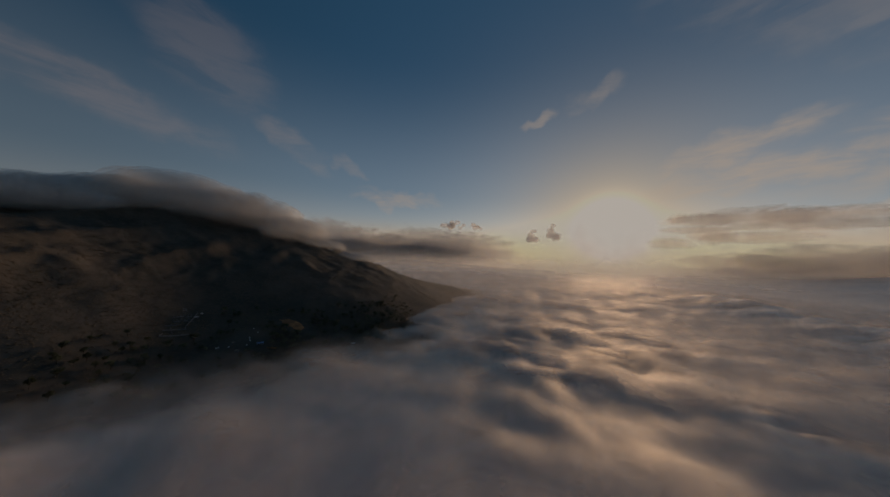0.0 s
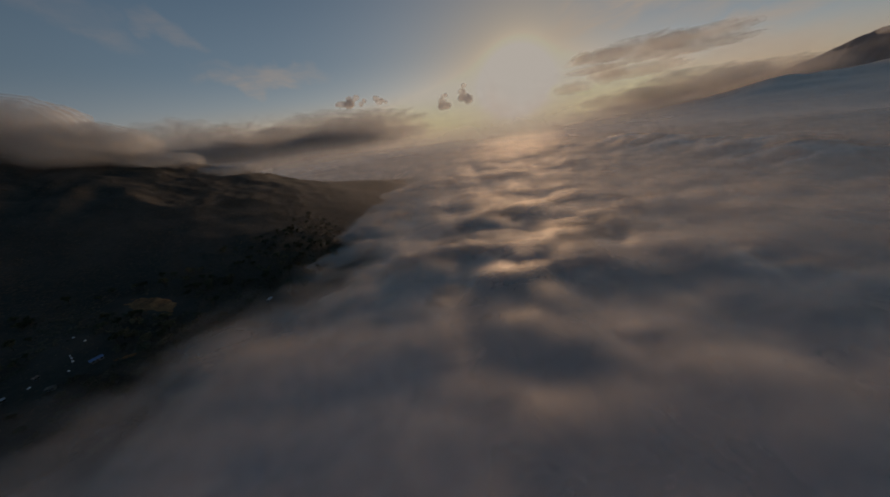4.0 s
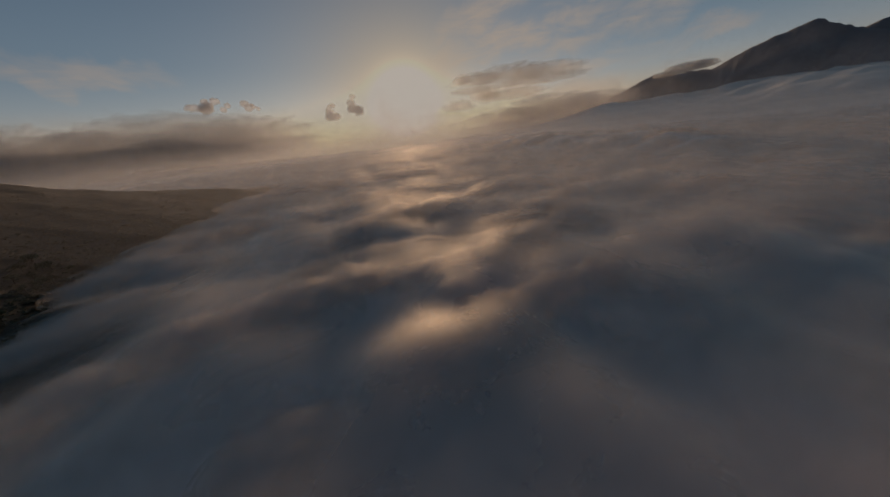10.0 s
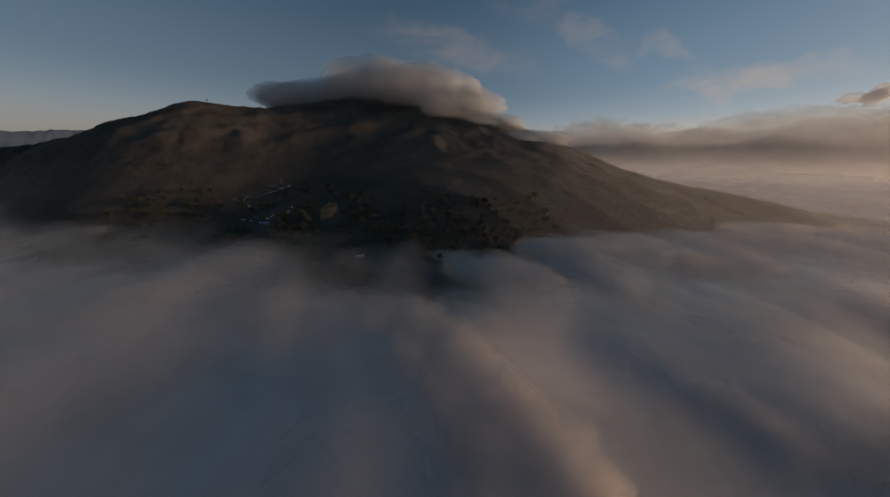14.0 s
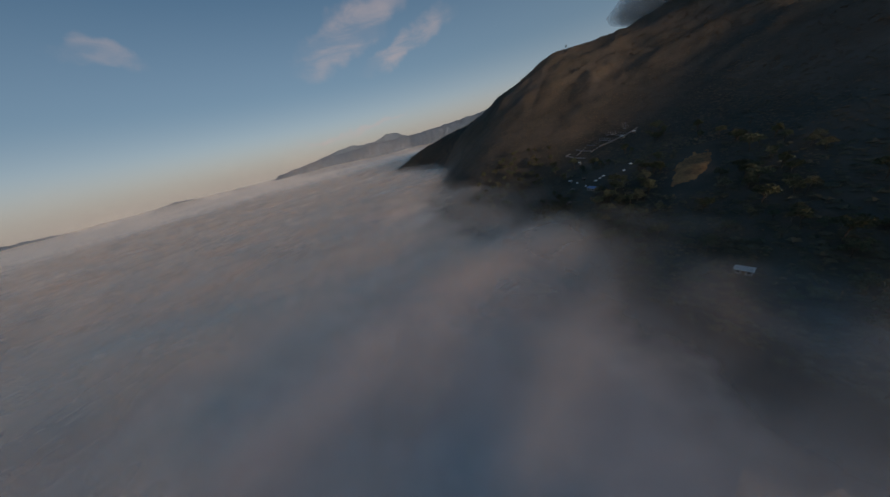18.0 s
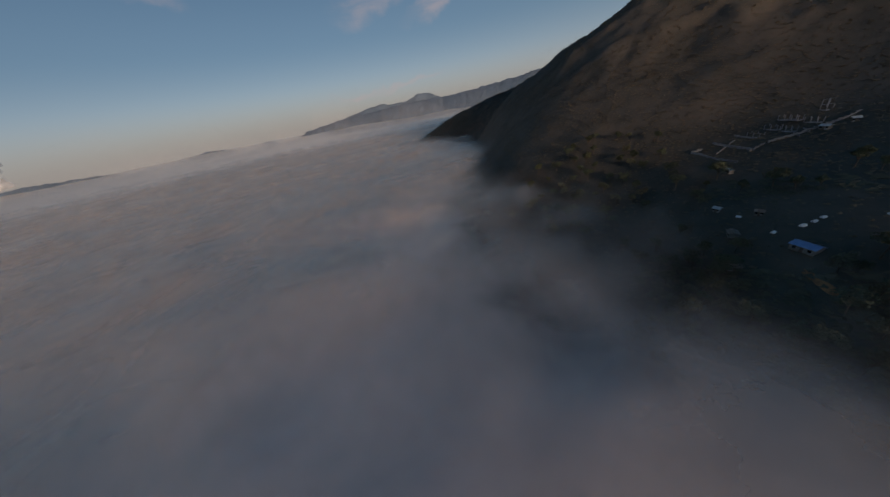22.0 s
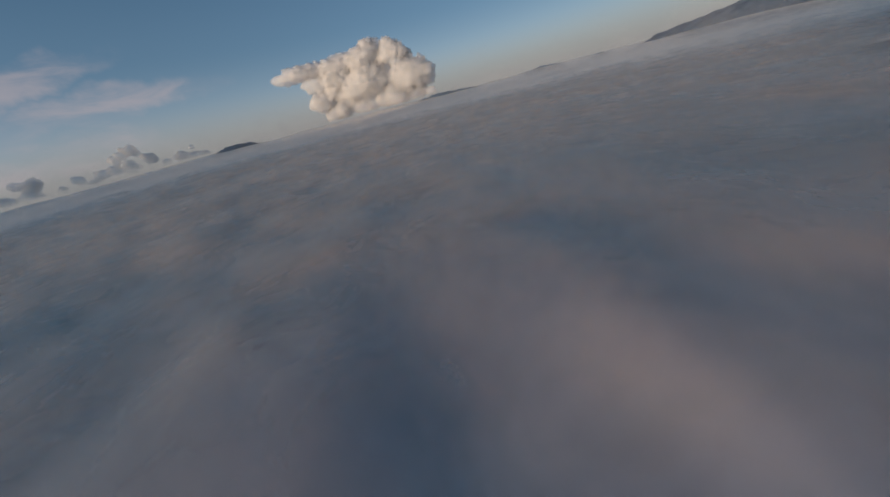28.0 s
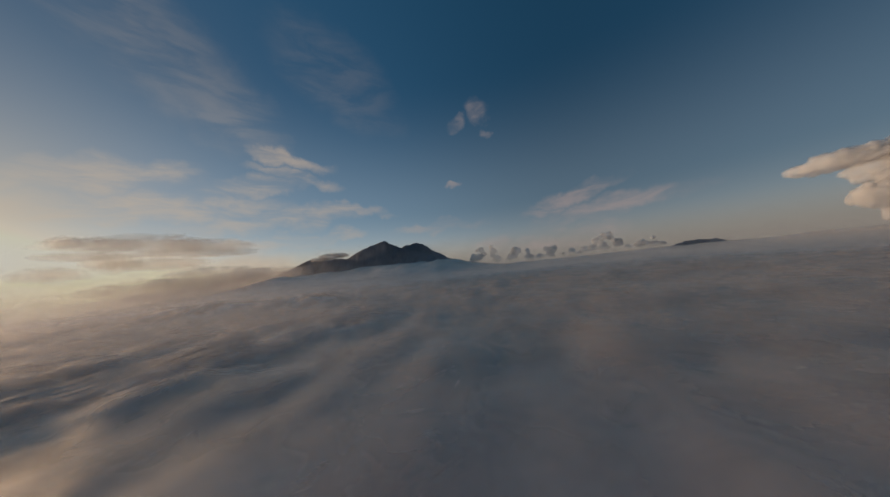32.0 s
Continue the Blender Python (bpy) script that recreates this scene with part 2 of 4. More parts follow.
def vapour(name, tone, low, high, most, scale, through=0.45, stretch=(1, 1, 1), turn=0.0, ahead=0.0, relief=0.0, soft=0.0, ragged=1.1):
    """Cloud: scatters light to both sides; its density comes from the mesh and from noise."""
    m, g = material(name)
    at = g.put("ShaderNodeTexCoord").outputs["Object"]
    place = g.put("ShaderNodeMapping")
    g.feed(place.inputs["Vector"], at)
    place.inputs["Scale"].default_value = stretch
    place.inputs["Rotation"].default_value = (0, 0, turn)
    n = g.noise(place.outputs[0], scale, 6.0, 0.58, 0.5)
    thick = g.put("ShaderNodeAttribute")
    thick.attribute_name = "thickness"
    thick = thick.outputs["Fac"]
    cover = g.math("ADD", thick, g.math("MULTIPLY", g.math("SUBTRACT", n, 0.5), ragged))
    alpha = g.math("MULTIPLY", g.ramp(cover, low, high), most)
    if soft:
        # light wanders some way inside the fog before it comes out
        d = g.put("ShaderNodeSubsurfaceScattering")
        d.falloff = "BURLEY"
        d.inputs["Scale"].default_value, d.inputs["Radius"].default_value = soft, (1, 1, 1)
    else:
        d = g.put("ShaderNodeBsdfDiffuse")
    d.inputs["Color"].default_value = (*tone, 1)
    t = g.put("ShaderNodeBsdfTranslucent")
    t.inputs["Color"].default_value = (*tone, 1)
    facing = g.put("ShaderNodeNewGeometry").outputs["Normal"]
    if relief:
        b = g.put("ShaderNodeBump")
        b.inputs["Strength"].default_value, b.inputs["Distance"].default_value = 1.0, relief
        g.feed(b.inputs["Height"], g.noise(place.outputs[0], scale * 0.9, 1.6, 0.4, 0.3))
        facing = b.outputs[0]
    g.feed(d.inputs["Normal"], facing)
    both = g.put("ShaderNodeMixShader")
    both.inputs[0].default_value = through
    g.feed(both.inputs[1], d.outputs[0])
    g.feed(both.inputs[2], t.outputs[0])
    body = both.outputs[0]
    if ahead:
        # and throw much of it onwards at a shallow angle
        s = g.put("ShaderNodeBsdfGlossy")
        s.distribution = "MULTI_GGX"
        s.inputs["Color"].default_value, s.inputs["Roughness"].default_value = (1.0, 0.89, 0.78, 1), 0.66
        g.feed(s.inputs["Normal"], facing)
        shallow = g.put("ShaderNodeLayerWeight")
        shallow.inputs["Blend"].default_value = 0.5
        more = g.put("ShaderNodeMixShader")
        g.feed(more.inputs[0], g.math("MULTIPLY", g.ramp(shallow.outputs["Facing"], 0.15, 0.9, 0.3, 1.0), ahead))
        g.feed(more.inputs[1], body)
        g.feed(more.inputs[2], s.outputs[0])
        body = more.outputs[0]
    clear = g.put("ShaderNodeBsdfTransparent")
    mixed = g.put("ShaderNodeMixShader")
    g.feed(mixed.inputs[0], alpha)
    g.feed(mixed.inputs[1], clear.outputs[0])
    g.feed(mixed.inputs[2], body)
    finish(g, mixed.outputs[0])
    return m


fog_mat = vapour("fog", (0.78, 0.71, 0.72), 0.0, 1.0, 1.0, 0.024, 0.1, ahead=0.95, relief=4.5, soft=22.0, ragged=0.9)
veil_mat = vapour("fog_veil", (0.78, 0.71, 0.71), 0.2, 1.1, 0.40, 0.022, 0.5, ahead=0.9, relief=3.0, ragged=0.9)
haze_mat = vapour("haze", (0.80, 0.76, 0.76), 0.0, 1.0, 0.32, 0.002, 0.55)
puff_mat = vapour("fog_puff", (0.86, 0.79, 0.76), 0.15, 1.0, 0.15, 0.03, 0.55, ahead=0.6)
thin_haze_mat = vapour("thin_haze", (0.84, 0.78, 0.76), 0.0, 1.0, 0.068, 0.002, 0.65)
cap_mat = vapour("cap_cloud", (0.86, 0.83, 0.80), 0.15, 1.0, 0.22, 0.009, 0.5)
cloud_mat = vapour("cloud", (0.94, 0.92, 0.91), 0.12, 1.0, 0.2, 0.012, 0.45)
heap_mat = vapour("heap_cloud", (0.95, 0.93, 0.91), 0.12, 1.0, 0.2, 0.014, 0.5)
soft_mat = vapour("soft_cloud", (0.92, 0.88, 0.84), 0.1, 1.0, 0.06, 0.008, 0.7)
bank_mat = vapour("cloud_bank", (0.90, 0.85, 0.82), 0.3, 1.0, 0.07, 0.004, 0.55, stretch=(1, 1, 2.5))
# rock paled in its base colour, in place of the air haze before the summits
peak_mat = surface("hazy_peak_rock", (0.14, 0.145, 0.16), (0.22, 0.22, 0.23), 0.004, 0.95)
slope_mat = surface("slope_scrub", (0.060, 0.053, 0.043), (0.110, 0.088, 0.070), 0.016, 0.95, 0.3, 9.0)
# the blue of the distant haze is put into this base colour
far_mat = surface("far_land_haze_tint", (0.075, 0.11, 0.16), (0.11, 0.15, 0.21), 0.004, 0.95)


# ---------------------------------------------------------------- shapes
def lattice(ix, iy, seed):
    h = (ix.astype(np.int64) * 374761393 + iy.astype(np.int64) * 668265263 + seed * 974634777) & 0x7FFFFFFF
    h = ((h ^ (h >> 13)) * 1274126177) & 0x7FFFFFFF
    return ((h ^ (h >> 16)) & 0xFFFF) / 65535.0 * 2 - 1


def rough(x, y, seed=0, octaves=4, gain=0.5, billow=False):
    """Layered smooth noise over the plane, about -1 to 1."""
    total, size, norm = 0.0, 1.0, 0.0
    for k in range(octaves):
        px, py = x * 2**k + 17.3 * k, y * 2**k - 9.1 * k
        ix, iy = np.floor(px), np.floor(py)
        fx, fy = px - ix, py - iy
        fx, fy = fx * fx * fx * (fx * (fx * 6 - 15) + 10), fy * fy * fy * (fy * (fy * 6 - 15) + 10)
        a, b = lattice(ix, iy, seed + k), lattice(ix + 1, iy, seed + k)
        c, d = lattice(ix, iy + 1, seed + k), lattice(ix + 1, iy + 1, seed + k)
        n = (a * (1 - fx) + b * fx) * (1 - fy) + (c * (1 - fx) + d * fx) * fy
        total, norm, size = total + size * ((1.1 - 2 * np.sqrt(n * n + 0.006)) if billow else n), norm + size, size * gain
    return total / norm


def smooth(a, b, v):
    t = np.clip((v - a) / (b - a), 0, 1)
    return t * t * (3 - 2 * t)


def line_points(knots, step):
    """Points along a polyline of (x, y, z) knots, about a step apart."""
    out = []
    for a, b in zip(knots, knots[1:]):
        a, b = np.array(a, float), np.array(b, float)
        n = max(1, int(np.linalg.norm(b - a) / step))
        out += [a + (b - a) * k / n for k in range(n)]
    return out + [np.array(knots[-1], float)]


# plan of the mountain: crest lines, shore of the cloud sea, the bench with the houses, the far foot
CREST = ((-196, 970, 4), (-242, 944, 18), (-300, 908, 32), (-370, 866, 46), (-436, 828, 74), (-522, 776, 108), (-602, 726, 154), (-758, 632, 208),
         (-860, 572, 248), (-940, 510, 268), (-932, 410, 248), (-902, 318, 224), (-846, 260, 190), (-802, 214, 184), (-762, 172, 170), (-708, 118, 170),
         (-660, 84, 152), (-626, 58, 128), (-606, 16, 102), (-626, -56, 82), (-650, -116, 68), (-690, -230, 58), (-680, -350, 42), (-645, -470, -6))
SHORE = ((-168, 664, -16), (-216, 554, -16), (-200, 456, -16), (-234, 380, -16), (-256, 334, -16), (-282, 272, -16), (-310, 242, -16),
         (-338, 220, -16), (-344, 144, -16), (-366, 66, -16), (-410, 4, -16), (-530, -96, -16), (-590, -210, -16), (-620, -330, -16))
BENCH = ((-280, 410, 12), (-332, 278, 6), (-350, 276, 10), (-366, 344, 24), (-424, 220, 20), (-466, 272, 34), (-430, 380, 48), (-300, 550, 40), (-420, 100, 20))
RIB = ((-606, 20, 102), (-582, -24, 68), (-556, -64, 28), (-540, -92, 0))
FOOT = ((-60, 1080, -80), (-80, 680, -84), (-104, 460, -90), (-140, 300, -90), (-200, 170, -80), (-260, 60, -80), (-340, -100, -80), (-450, -260, -90), (-520, -540, -80))
REAR = ((-240, 1160, -60), (-600, 1060, 20), (-960, 880, 120), (-1280, 640, 120), (-1320, 240, 80), (-1120, -40, 40), (-960, -300, 0), (-760, -560, -80))


def spline_of(points):
    pts = np.array(points)
    xy, z = pts[:, :2] / 200.0, pts[:, 2]

    def kernel(r2):
        return 0.5 * r2 * np.log(r2 + 1e-9)

    n = len(pts)
    d2 = ((xy[:, None] - xy[None]) ** 2).sum(-1)
    a = np.zeros((n + 3, n + 3))
    a[:n, :n] = kernel(d2) + np.eye(n) * 0.02
    a[:n, n], a[:n, n + 1:], a[n, :n], a[n + 1:, :n] = 1, xy, 1, xy.T
    w = np.linalg.solve(a, np.r_[z, 0, 0, 0])

    def height(x, y):
        x, y = np.asarray(x, float) / 200.0, np.asarray(y, float) / 200.0
        total = w[n] + w[n + 1] * x + w[n + 2] * y
        for (px, py), k in zip(xy, w[:n]):
            total = total + k * kernel((x - px) ** 2 + (y - py) ** 2)
        return total

    return height


plain_ground = spline_of(line_points(CREST, 90) + line_points(SHORE, 60) + list(BENCH) + line_points(RIB, 40) + line_points(FOOT, 140) + line_points(REAR, 240))


def ground_z(x, y):
    z = plain_ground(x, y)
    steep = smooth(16, 120, z)
    gully = rough(x / 92.0 + y / 320.0, y / 150.0, 5, 5, 0.5, True)
    crag = rough(x / 58.0, y / 58.0, 15, 4, 0.55, True)
    return z + steep * (12.0 * (gully - 0.45) + 4.0 * (crag - 0.3)) + 1.8 * rough(x / 28.0, y / 28.0, 9, 3) + 0.6 * rough(x / 7.0, y / 7.0, 12, 2)


def sheet(name, xs, ys, height, mat):
    """A grid mesh over the plane."""
    gx, gy = np.meshgrid(xs, ys)
    z = height(gx, gy)
    nx, ny = len(xs), len(ys)
    verts = np.stack([gx, gy, z], -1).reshape(-1, 3)
    q = np.arange(nx * ny).reshape(ny, nx)
    faces = np.stack([q[:-1, :-1], q[:-1, 1:], q[1:, 1:], q[1:, :-1]], -1).reshape(-1, 4)
    me = bpy.data.meshes.new(name)
    me.vertices.add(len(verts))
    me.vertices.foreach_set("co", verts.ravel())
    me.loops.add(faces.size)
    me.loops.foreach_set("vertex_index", faces.ravel())
    me.polygons.add(len(faces))
    me.polygons.foreach_set("loop_start", np.arange(0, faces.size, 4))
    me.polygons.foreach_set("use_smooth", np.ones(len(faces), bool))
    me.update()
    me.materials.append(mat)
    return new(name, me), gx.ravel(), gy.ravel(), z.ravel()


def thickness(ob, values):
    ob.data.attributes.new("thickness", "FLOAT", "POINT").data.foreach_set("value", np.asarray(values, np.float32))


def spread(lo, hi, step, reach, growth):
    """Grid lines: even between lo and hi, then ever wider out to reach on both sides."""
    mid = list(np.arange(lo, hi + step, step))
    far, d = [], step
    while not far or far[-1] < reach:
        d *= growth
        far.append((far[-1] if far else 0) + d)
    return np.array([lo - v for v in reversed(far)] + mid + [mid[-1] + v for v in far])


# ---------------------------------------------------------------- the mountain
def under(x, y):
    """The ground below the cloud sea, deep down away from the mountain."""
    inside = smooth(60, -80, x) * smooth(-1560, -1400, x) * smooth(-680, -460, y) * smooth(1280, 1040, y)
    return -120 + (np.clip(ground_z(np.clip(x, -1520, 40), np.clip(y, -600, 1200)), -120, 400) + 120) * inside


mountain, *_ = sheet("mountain_slope", spread(-1200, 124, 4.5, 1300, 1.12), spread(-640, 1200, 4.5, 1200, 1.12), under, slope_mat)
tagged(mountain, "dark scrub-covered mountain slope rising out of a cloud sea", "mountain", kind="structure")


# ---------------------------------------------------------------- the cloud sea
# the larger rolls of the fog: middle, half length, half width, heading of the crest, height
ROLLS = ((-78, 394, 62, 20, 3, 11), (-20, 398, 40, 16, 14, 7), (-4, 505, 62, 22, 52, 11), (58, 545, 60, 24, 30, 9), (-188, 552, 40, 26, 60, 10), (-176, 620, 44, 26, 50, 10),
         (-150, 705, 60, 30, 48, 11), (-108, 800, 70, 34, 30, 12), (-205, 455, 40, 22, 30, 7), (120, 416, 55, 22, 22, 8), (170, 478, 60, 24, 18, 9), (128, 560, 60, 24, 24, 9),
         (72, 660, 80, 26, 12, 11))
MORE_ROLLS = ((60, 850, 110, 36, 8, 12), (-10, 330, 50, 18, 8, 6), (46, 336, 44, 16, 20, 7), (-40, 300, 50, 16, 5, 4), (90, 418, 50, 15, 20, 5), (20, 372, 40, 14, 30, 4),
              (-60, 446, 60, 20, 10, -9), (10, 438, 50, 22, 20, -8), (6, 380, 30, 16, 80, -6), (12, 742, 80, 30, 10, -10), (-40, 330, 50, 22, 6, -5), (-248, 8, 40, 12, 150, 5),
              (-284, 62, 46, 15, 128, 7), (-238, 92, 40, 20, 130, -6), (-200, 62, 50, 26, 150, -5))


def rolls(x, y, which):
    total = 0.0
    wave = 9 * rough(x / 42.0, y / 42.0, 37, 3)
    for cx, cy, long, wide, turn, high in which:
        c, k = math.cos(radians(turn)), math.sin(radians(turn))
        u, v = (x - cx) * c + (y - cy) * k, (y - cy) * c - (x - cx) * k + wave
        total = total + high * np.exp(-((u / long) ** 2) - (v / wide) ** 2)
    return total


def fog_z(x, y):
    far = np.hypot(x + 80, y - 300)
    near = 1 - smooth(600, 2000, far)
    # heaped up towards the sun, smooth and streaked along the foot of the mountain
    lively = 0.14 + 0.46 * smooth(150, 380, y + 0.35 * (x + 60)) * smooth(-360, -180, x + 0.15 * (y - 300))
    swell = 7.0 * rough(x / 380.0, y / 380.0, 31, 2)
    bend = 26 * rough(x / 130.0, y / 130.0, 35, 3)
    u, v = 0.94 * x - 0.34 * y + bend, 0.34 * x + 0.94 * y - bend
    puff = -7.0 * rough(u / 210.0, v / 120.0, 41, 2, 0.45, True)
    billow = puff - near * (7.5 * rough((x + bend) / 96.0, (y - bend) / 84.0, 43, 2, 0.55, True) + 2.4 * rough((x - 0.4 * bend) / 25.0, (y + 0.4 * bend) / 25.0, 45, 2, 0.5, True))
    bank = smooth(1200, 3400, far) * 30 * np.clip(rough(x / 1200.0, y / 800.0, 61, 3) - 0.1, -0.3, 1)
    hump = 34 * np.exp(-(((x - 660) / 120) ** 2)) * smooth(460, 680, y) * smooth(1440, 1200, y)
    rise = 62 * smooth(1600, 3800, far) * smooth(0.35, 0.8, (x + 80) / (far + 1))
    south = 58 * smooth(1500, 4000, far) * smooth(0.1, -0.55, (y - 300) / (far + 1)) * (1 - 0.75 * smooth(-0.35, -0.6, (x + 80) / (far + 1)))
    # the sea piles up against the foot of the far mountain
    round_to = np.degrees(np.arctan2(-(x + 120), y - 200))
    heaped = smooth(30, 12, np.abs(round_to + 66)) * smooth(2100, 3700, far) * (100 + 55 * smooth(-50, -85, round_to))
    heaped = heaped * (1 + 0.6 * rough(x / 380.0, y / 380.0, 83, 3, 0.55))
    return -0.7 + swell + billow * lively + 0.5 * rolls(x, y, ROLLS + MORE_ROLLS) + bank + hump + np.maximum(rise, south) + heaped


# where the fog is thin and the dark ground shows through: middle, radius, how much
THIN = ((-285, 165, 50, 0.2), (-250, 212, 22, 0.12), (-305, 228, 36, 0.12), (-185, 180, 50, 0.1), (-192, 385, 36, 0.25), (-120, 312, 44, 0.22), (-80, 280, 40, 0.16), (-310, 108, 50, 0.25), (-238, 357, 40, 0.2), (-36, 420, 34, 0.15))


def thinned(x, y):
    return sum(k * np.exp(-((x - a) ** 2 + (y - b) ** 2) / r**2) for a, b, r, k in THIN)


XS, YS = spread(-660, 640, 4.6, 4300, 1.04), spread(-480, 1150, 4.6, 4300, 1.04)
fog, fx, fy, fz = sheet("cloud_sea", XS, YS, fog_z, fog_mat)
fog_depth = fz - under(fx, fy)
away = np.hypot(fx + 80, fy - 300)
# far out the sea thins into the haze; near the mountain it is thin over the dark ground
bearing = np.degrees(np.arctan2(-(fx + 120), fy - 200))
thin = 0.8 * smooth(1300, 4200, away) ** 0.8 * (1 - 0.55 * smooth(34, 16, np.abs(bearing + 66)))
crest = np.clip((fz + 4.0) * 0.02, -0.1, 0.2) * (1 - smooth(700, 1600, away))
off_shore = 0.94 * (fx + 410 - 0.36 * fy)
thickness(fog, np.minimum(fog_depth / (80.0 - 30.0 * smooth(180, 100, fy)), 0.98) + 0.24 * smooth(200, 420, off_shore) + 0.24 * smooth(-60, -240, fy) - 0.03 + crest - thin - thinned(fx, fy))
tagged(fog, "sea of soft grey morning fog lit warm by the low sun", "fog", kind="structure")
for lift, seed in ((3.5, 71), (5.5, 76), (8.0, 81), (11.0, 86), (14.5, 91)):
    def veil_z(x, y):
        soft = 0.55 + 0.45 * smooth(150, 380, y + 0.35 * (x + 60))
        return fog_z(x, y) * (1 - 0.012 * lift) + lift * (1.05 - soft * 0.55 * rough(x / 84.0, y / 64.0, 71, 3, 0.5, True))
    veil, vx, vy, vz = sheet("fog_veil", XS[::2], YS[::2], veil_z, veil_mat)
    depth = vz - under(vx, vy)
    close = 1 - smooth(1300, 2600, np.hypot(vx + 80, vy - 300))
    thickness(veil, -1.1 * smooth(0.75 * lift, 1.2, vz - fog_z(vx, vy)) + np.clip(depth / (52.0 - 14.0 * smooth(180, 100, vy)), -0.5, 0.76 - 0.014 * lift)
              + 0.34 * rough(vx / 120.0, vy / 70.0, seed + 5, 4) - 0.7 * (1 - close) - 0.8 * thinned(vx, vy))
    tagged(veil, "thin drifting veil of mist over the cloud sea", "mist", kind="structure")


# ---------------------------------------------------------------- far land
HOME = Vector((-120.0, 200.0, 74.0))


def ridge(name, profile, distance, deep, seed, mat, ragged=0.06):
    """A far range: crest heights by heading, falling away to the front and to the rear, with gullies."""
    az = np.array([p[0] for p in profile])
    el = np.array([p[1] for p in profile])
    order = np.argsort(az)
    az, el = az[order], el[order]
    n = int((az[-1] - az[0]) / 0.14)
    a = np.linspace(az[0], az[-1], n)
    u = np.linspace(-1, 1, 41)
    ga, gu = np.meshgrid(a, u)
    crest = np.interp(ga, az, el)
    r = distance + gu * deep
    x, y = HOME.x - np.sin(np.radians(ga)) * r, HOME.y + np.cos(np.radians(ga)) * r
    top = np.tan(np.radians(crest)) * distance + HOME.z
    size = np.max(top)
    fall = 1 - np.abs(gu) ** 1.15
    z = top * fall - 40 * np.abs(gu) + size * 0.09 * fall * (1 - fall) * 2 * rough(ga / 1.3 + gu * 1.2, gu * 2.0, seed, 4, 0.5, True)
    z = z + size * ragged * fall * rough(ga / 0.8, gu * 3.0, seed + 9, 4)
    verts = np.stack([x, y, z], -1).reshape(-1, 3)
    q = np.arange(verts.shape[0]).reshape(len(u), n)
    faces = np.stack([q[:-1, :-1], q[:-1, 1:], q[1:, 1:], q[1:, :-1]], -1).reshape(-1, 4)
    me = bpy.data.meshes.new(name)
    me.from_pydata(verts.tolist(), [], faces.tolist())
    me.polygons.foreach_set("use_smooth", np.ones(len(faces), bool))
    me.materials.append(mat)
    return new(name, me)


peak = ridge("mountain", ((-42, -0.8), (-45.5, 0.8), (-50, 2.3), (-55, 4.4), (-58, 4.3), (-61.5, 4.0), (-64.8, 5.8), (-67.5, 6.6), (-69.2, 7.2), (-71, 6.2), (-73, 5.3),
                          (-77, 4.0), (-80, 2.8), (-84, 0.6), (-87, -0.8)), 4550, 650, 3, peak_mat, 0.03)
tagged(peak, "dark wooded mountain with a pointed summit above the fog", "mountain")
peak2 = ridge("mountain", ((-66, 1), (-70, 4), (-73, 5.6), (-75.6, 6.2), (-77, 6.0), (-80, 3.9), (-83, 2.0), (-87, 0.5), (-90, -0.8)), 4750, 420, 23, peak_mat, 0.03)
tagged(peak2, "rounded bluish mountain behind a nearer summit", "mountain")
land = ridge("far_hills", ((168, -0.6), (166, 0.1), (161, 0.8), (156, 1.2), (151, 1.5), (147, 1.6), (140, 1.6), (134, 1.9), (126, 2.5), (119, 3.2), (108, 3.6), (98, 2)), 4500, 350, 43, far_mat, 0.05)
tagged(land, "long line of hills tinted bluish by haze beyond the fog", "hills")
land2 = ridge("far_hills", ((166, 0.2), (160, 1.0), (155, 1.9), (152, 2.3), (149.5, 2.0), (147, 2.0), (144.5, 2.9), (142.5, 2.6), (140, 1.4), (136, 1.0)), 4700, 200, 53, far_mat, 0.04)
tagged(land2, "small far peak rising behind hills tinted bluish by haze", "hills")
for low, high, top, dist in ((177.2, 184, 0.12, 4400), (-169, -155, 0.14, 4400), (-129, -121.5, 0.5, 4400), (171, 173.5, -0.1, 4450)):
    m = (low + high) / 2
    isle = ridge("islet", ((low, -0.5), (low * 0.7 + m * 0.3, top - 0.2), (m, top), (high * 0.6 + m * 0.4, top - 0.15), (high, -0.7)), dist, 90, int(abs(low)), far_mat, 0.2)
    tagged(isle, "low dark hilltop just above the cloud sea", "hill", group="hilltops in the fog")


def haze_ring(radius, top, mat):
    """A thin curtain of haze standing round the place, thickest at its foot."""
    n, m = 180, 14
    az = np.linspace(0, 360, n, endpoint=False)
    t = np.linspace(0, 1, m)
    ga, gt = np.meshgrid(np.radians(az), t)
    z = -60 + gt * (top + 60)
    verts = np.stack([HOME.x - np.sin(ga) * radius, HOME.y + np.cos(ga) * radius, z], -1).reshape(-1, 3)
    q = np.arange(n * m).reshape(m, n)
    r = np.roll(q, -1, 1)
    faces = np.stack([q[:-1], r[:-1], r[1:], q[1:]], -1).reshape(-1, 4)
    me = bpy.data.meshes.new("haze")
    me.from_pydata(verts.tolist(), [], faces.tolist())
    me.polygons.foreach_set("use_smooth", np.ones(len(faces), bool))
    me.materials.append(mat)
    ob = new("haze", me)
    # thicker under the sun
    fuller = 0.32 + 0.68 * smooth(-0.2, 0.9, np.cos(ga - radians(SUN_AZ)))
    thickness(ob, (0.9 * fuller * (1 - smooth(0.1, 1.0, gt)) - 0.3 * gt).ravel())
    tagged(ob, "thin morning haze low over the far fog", "haze", kind="structure")


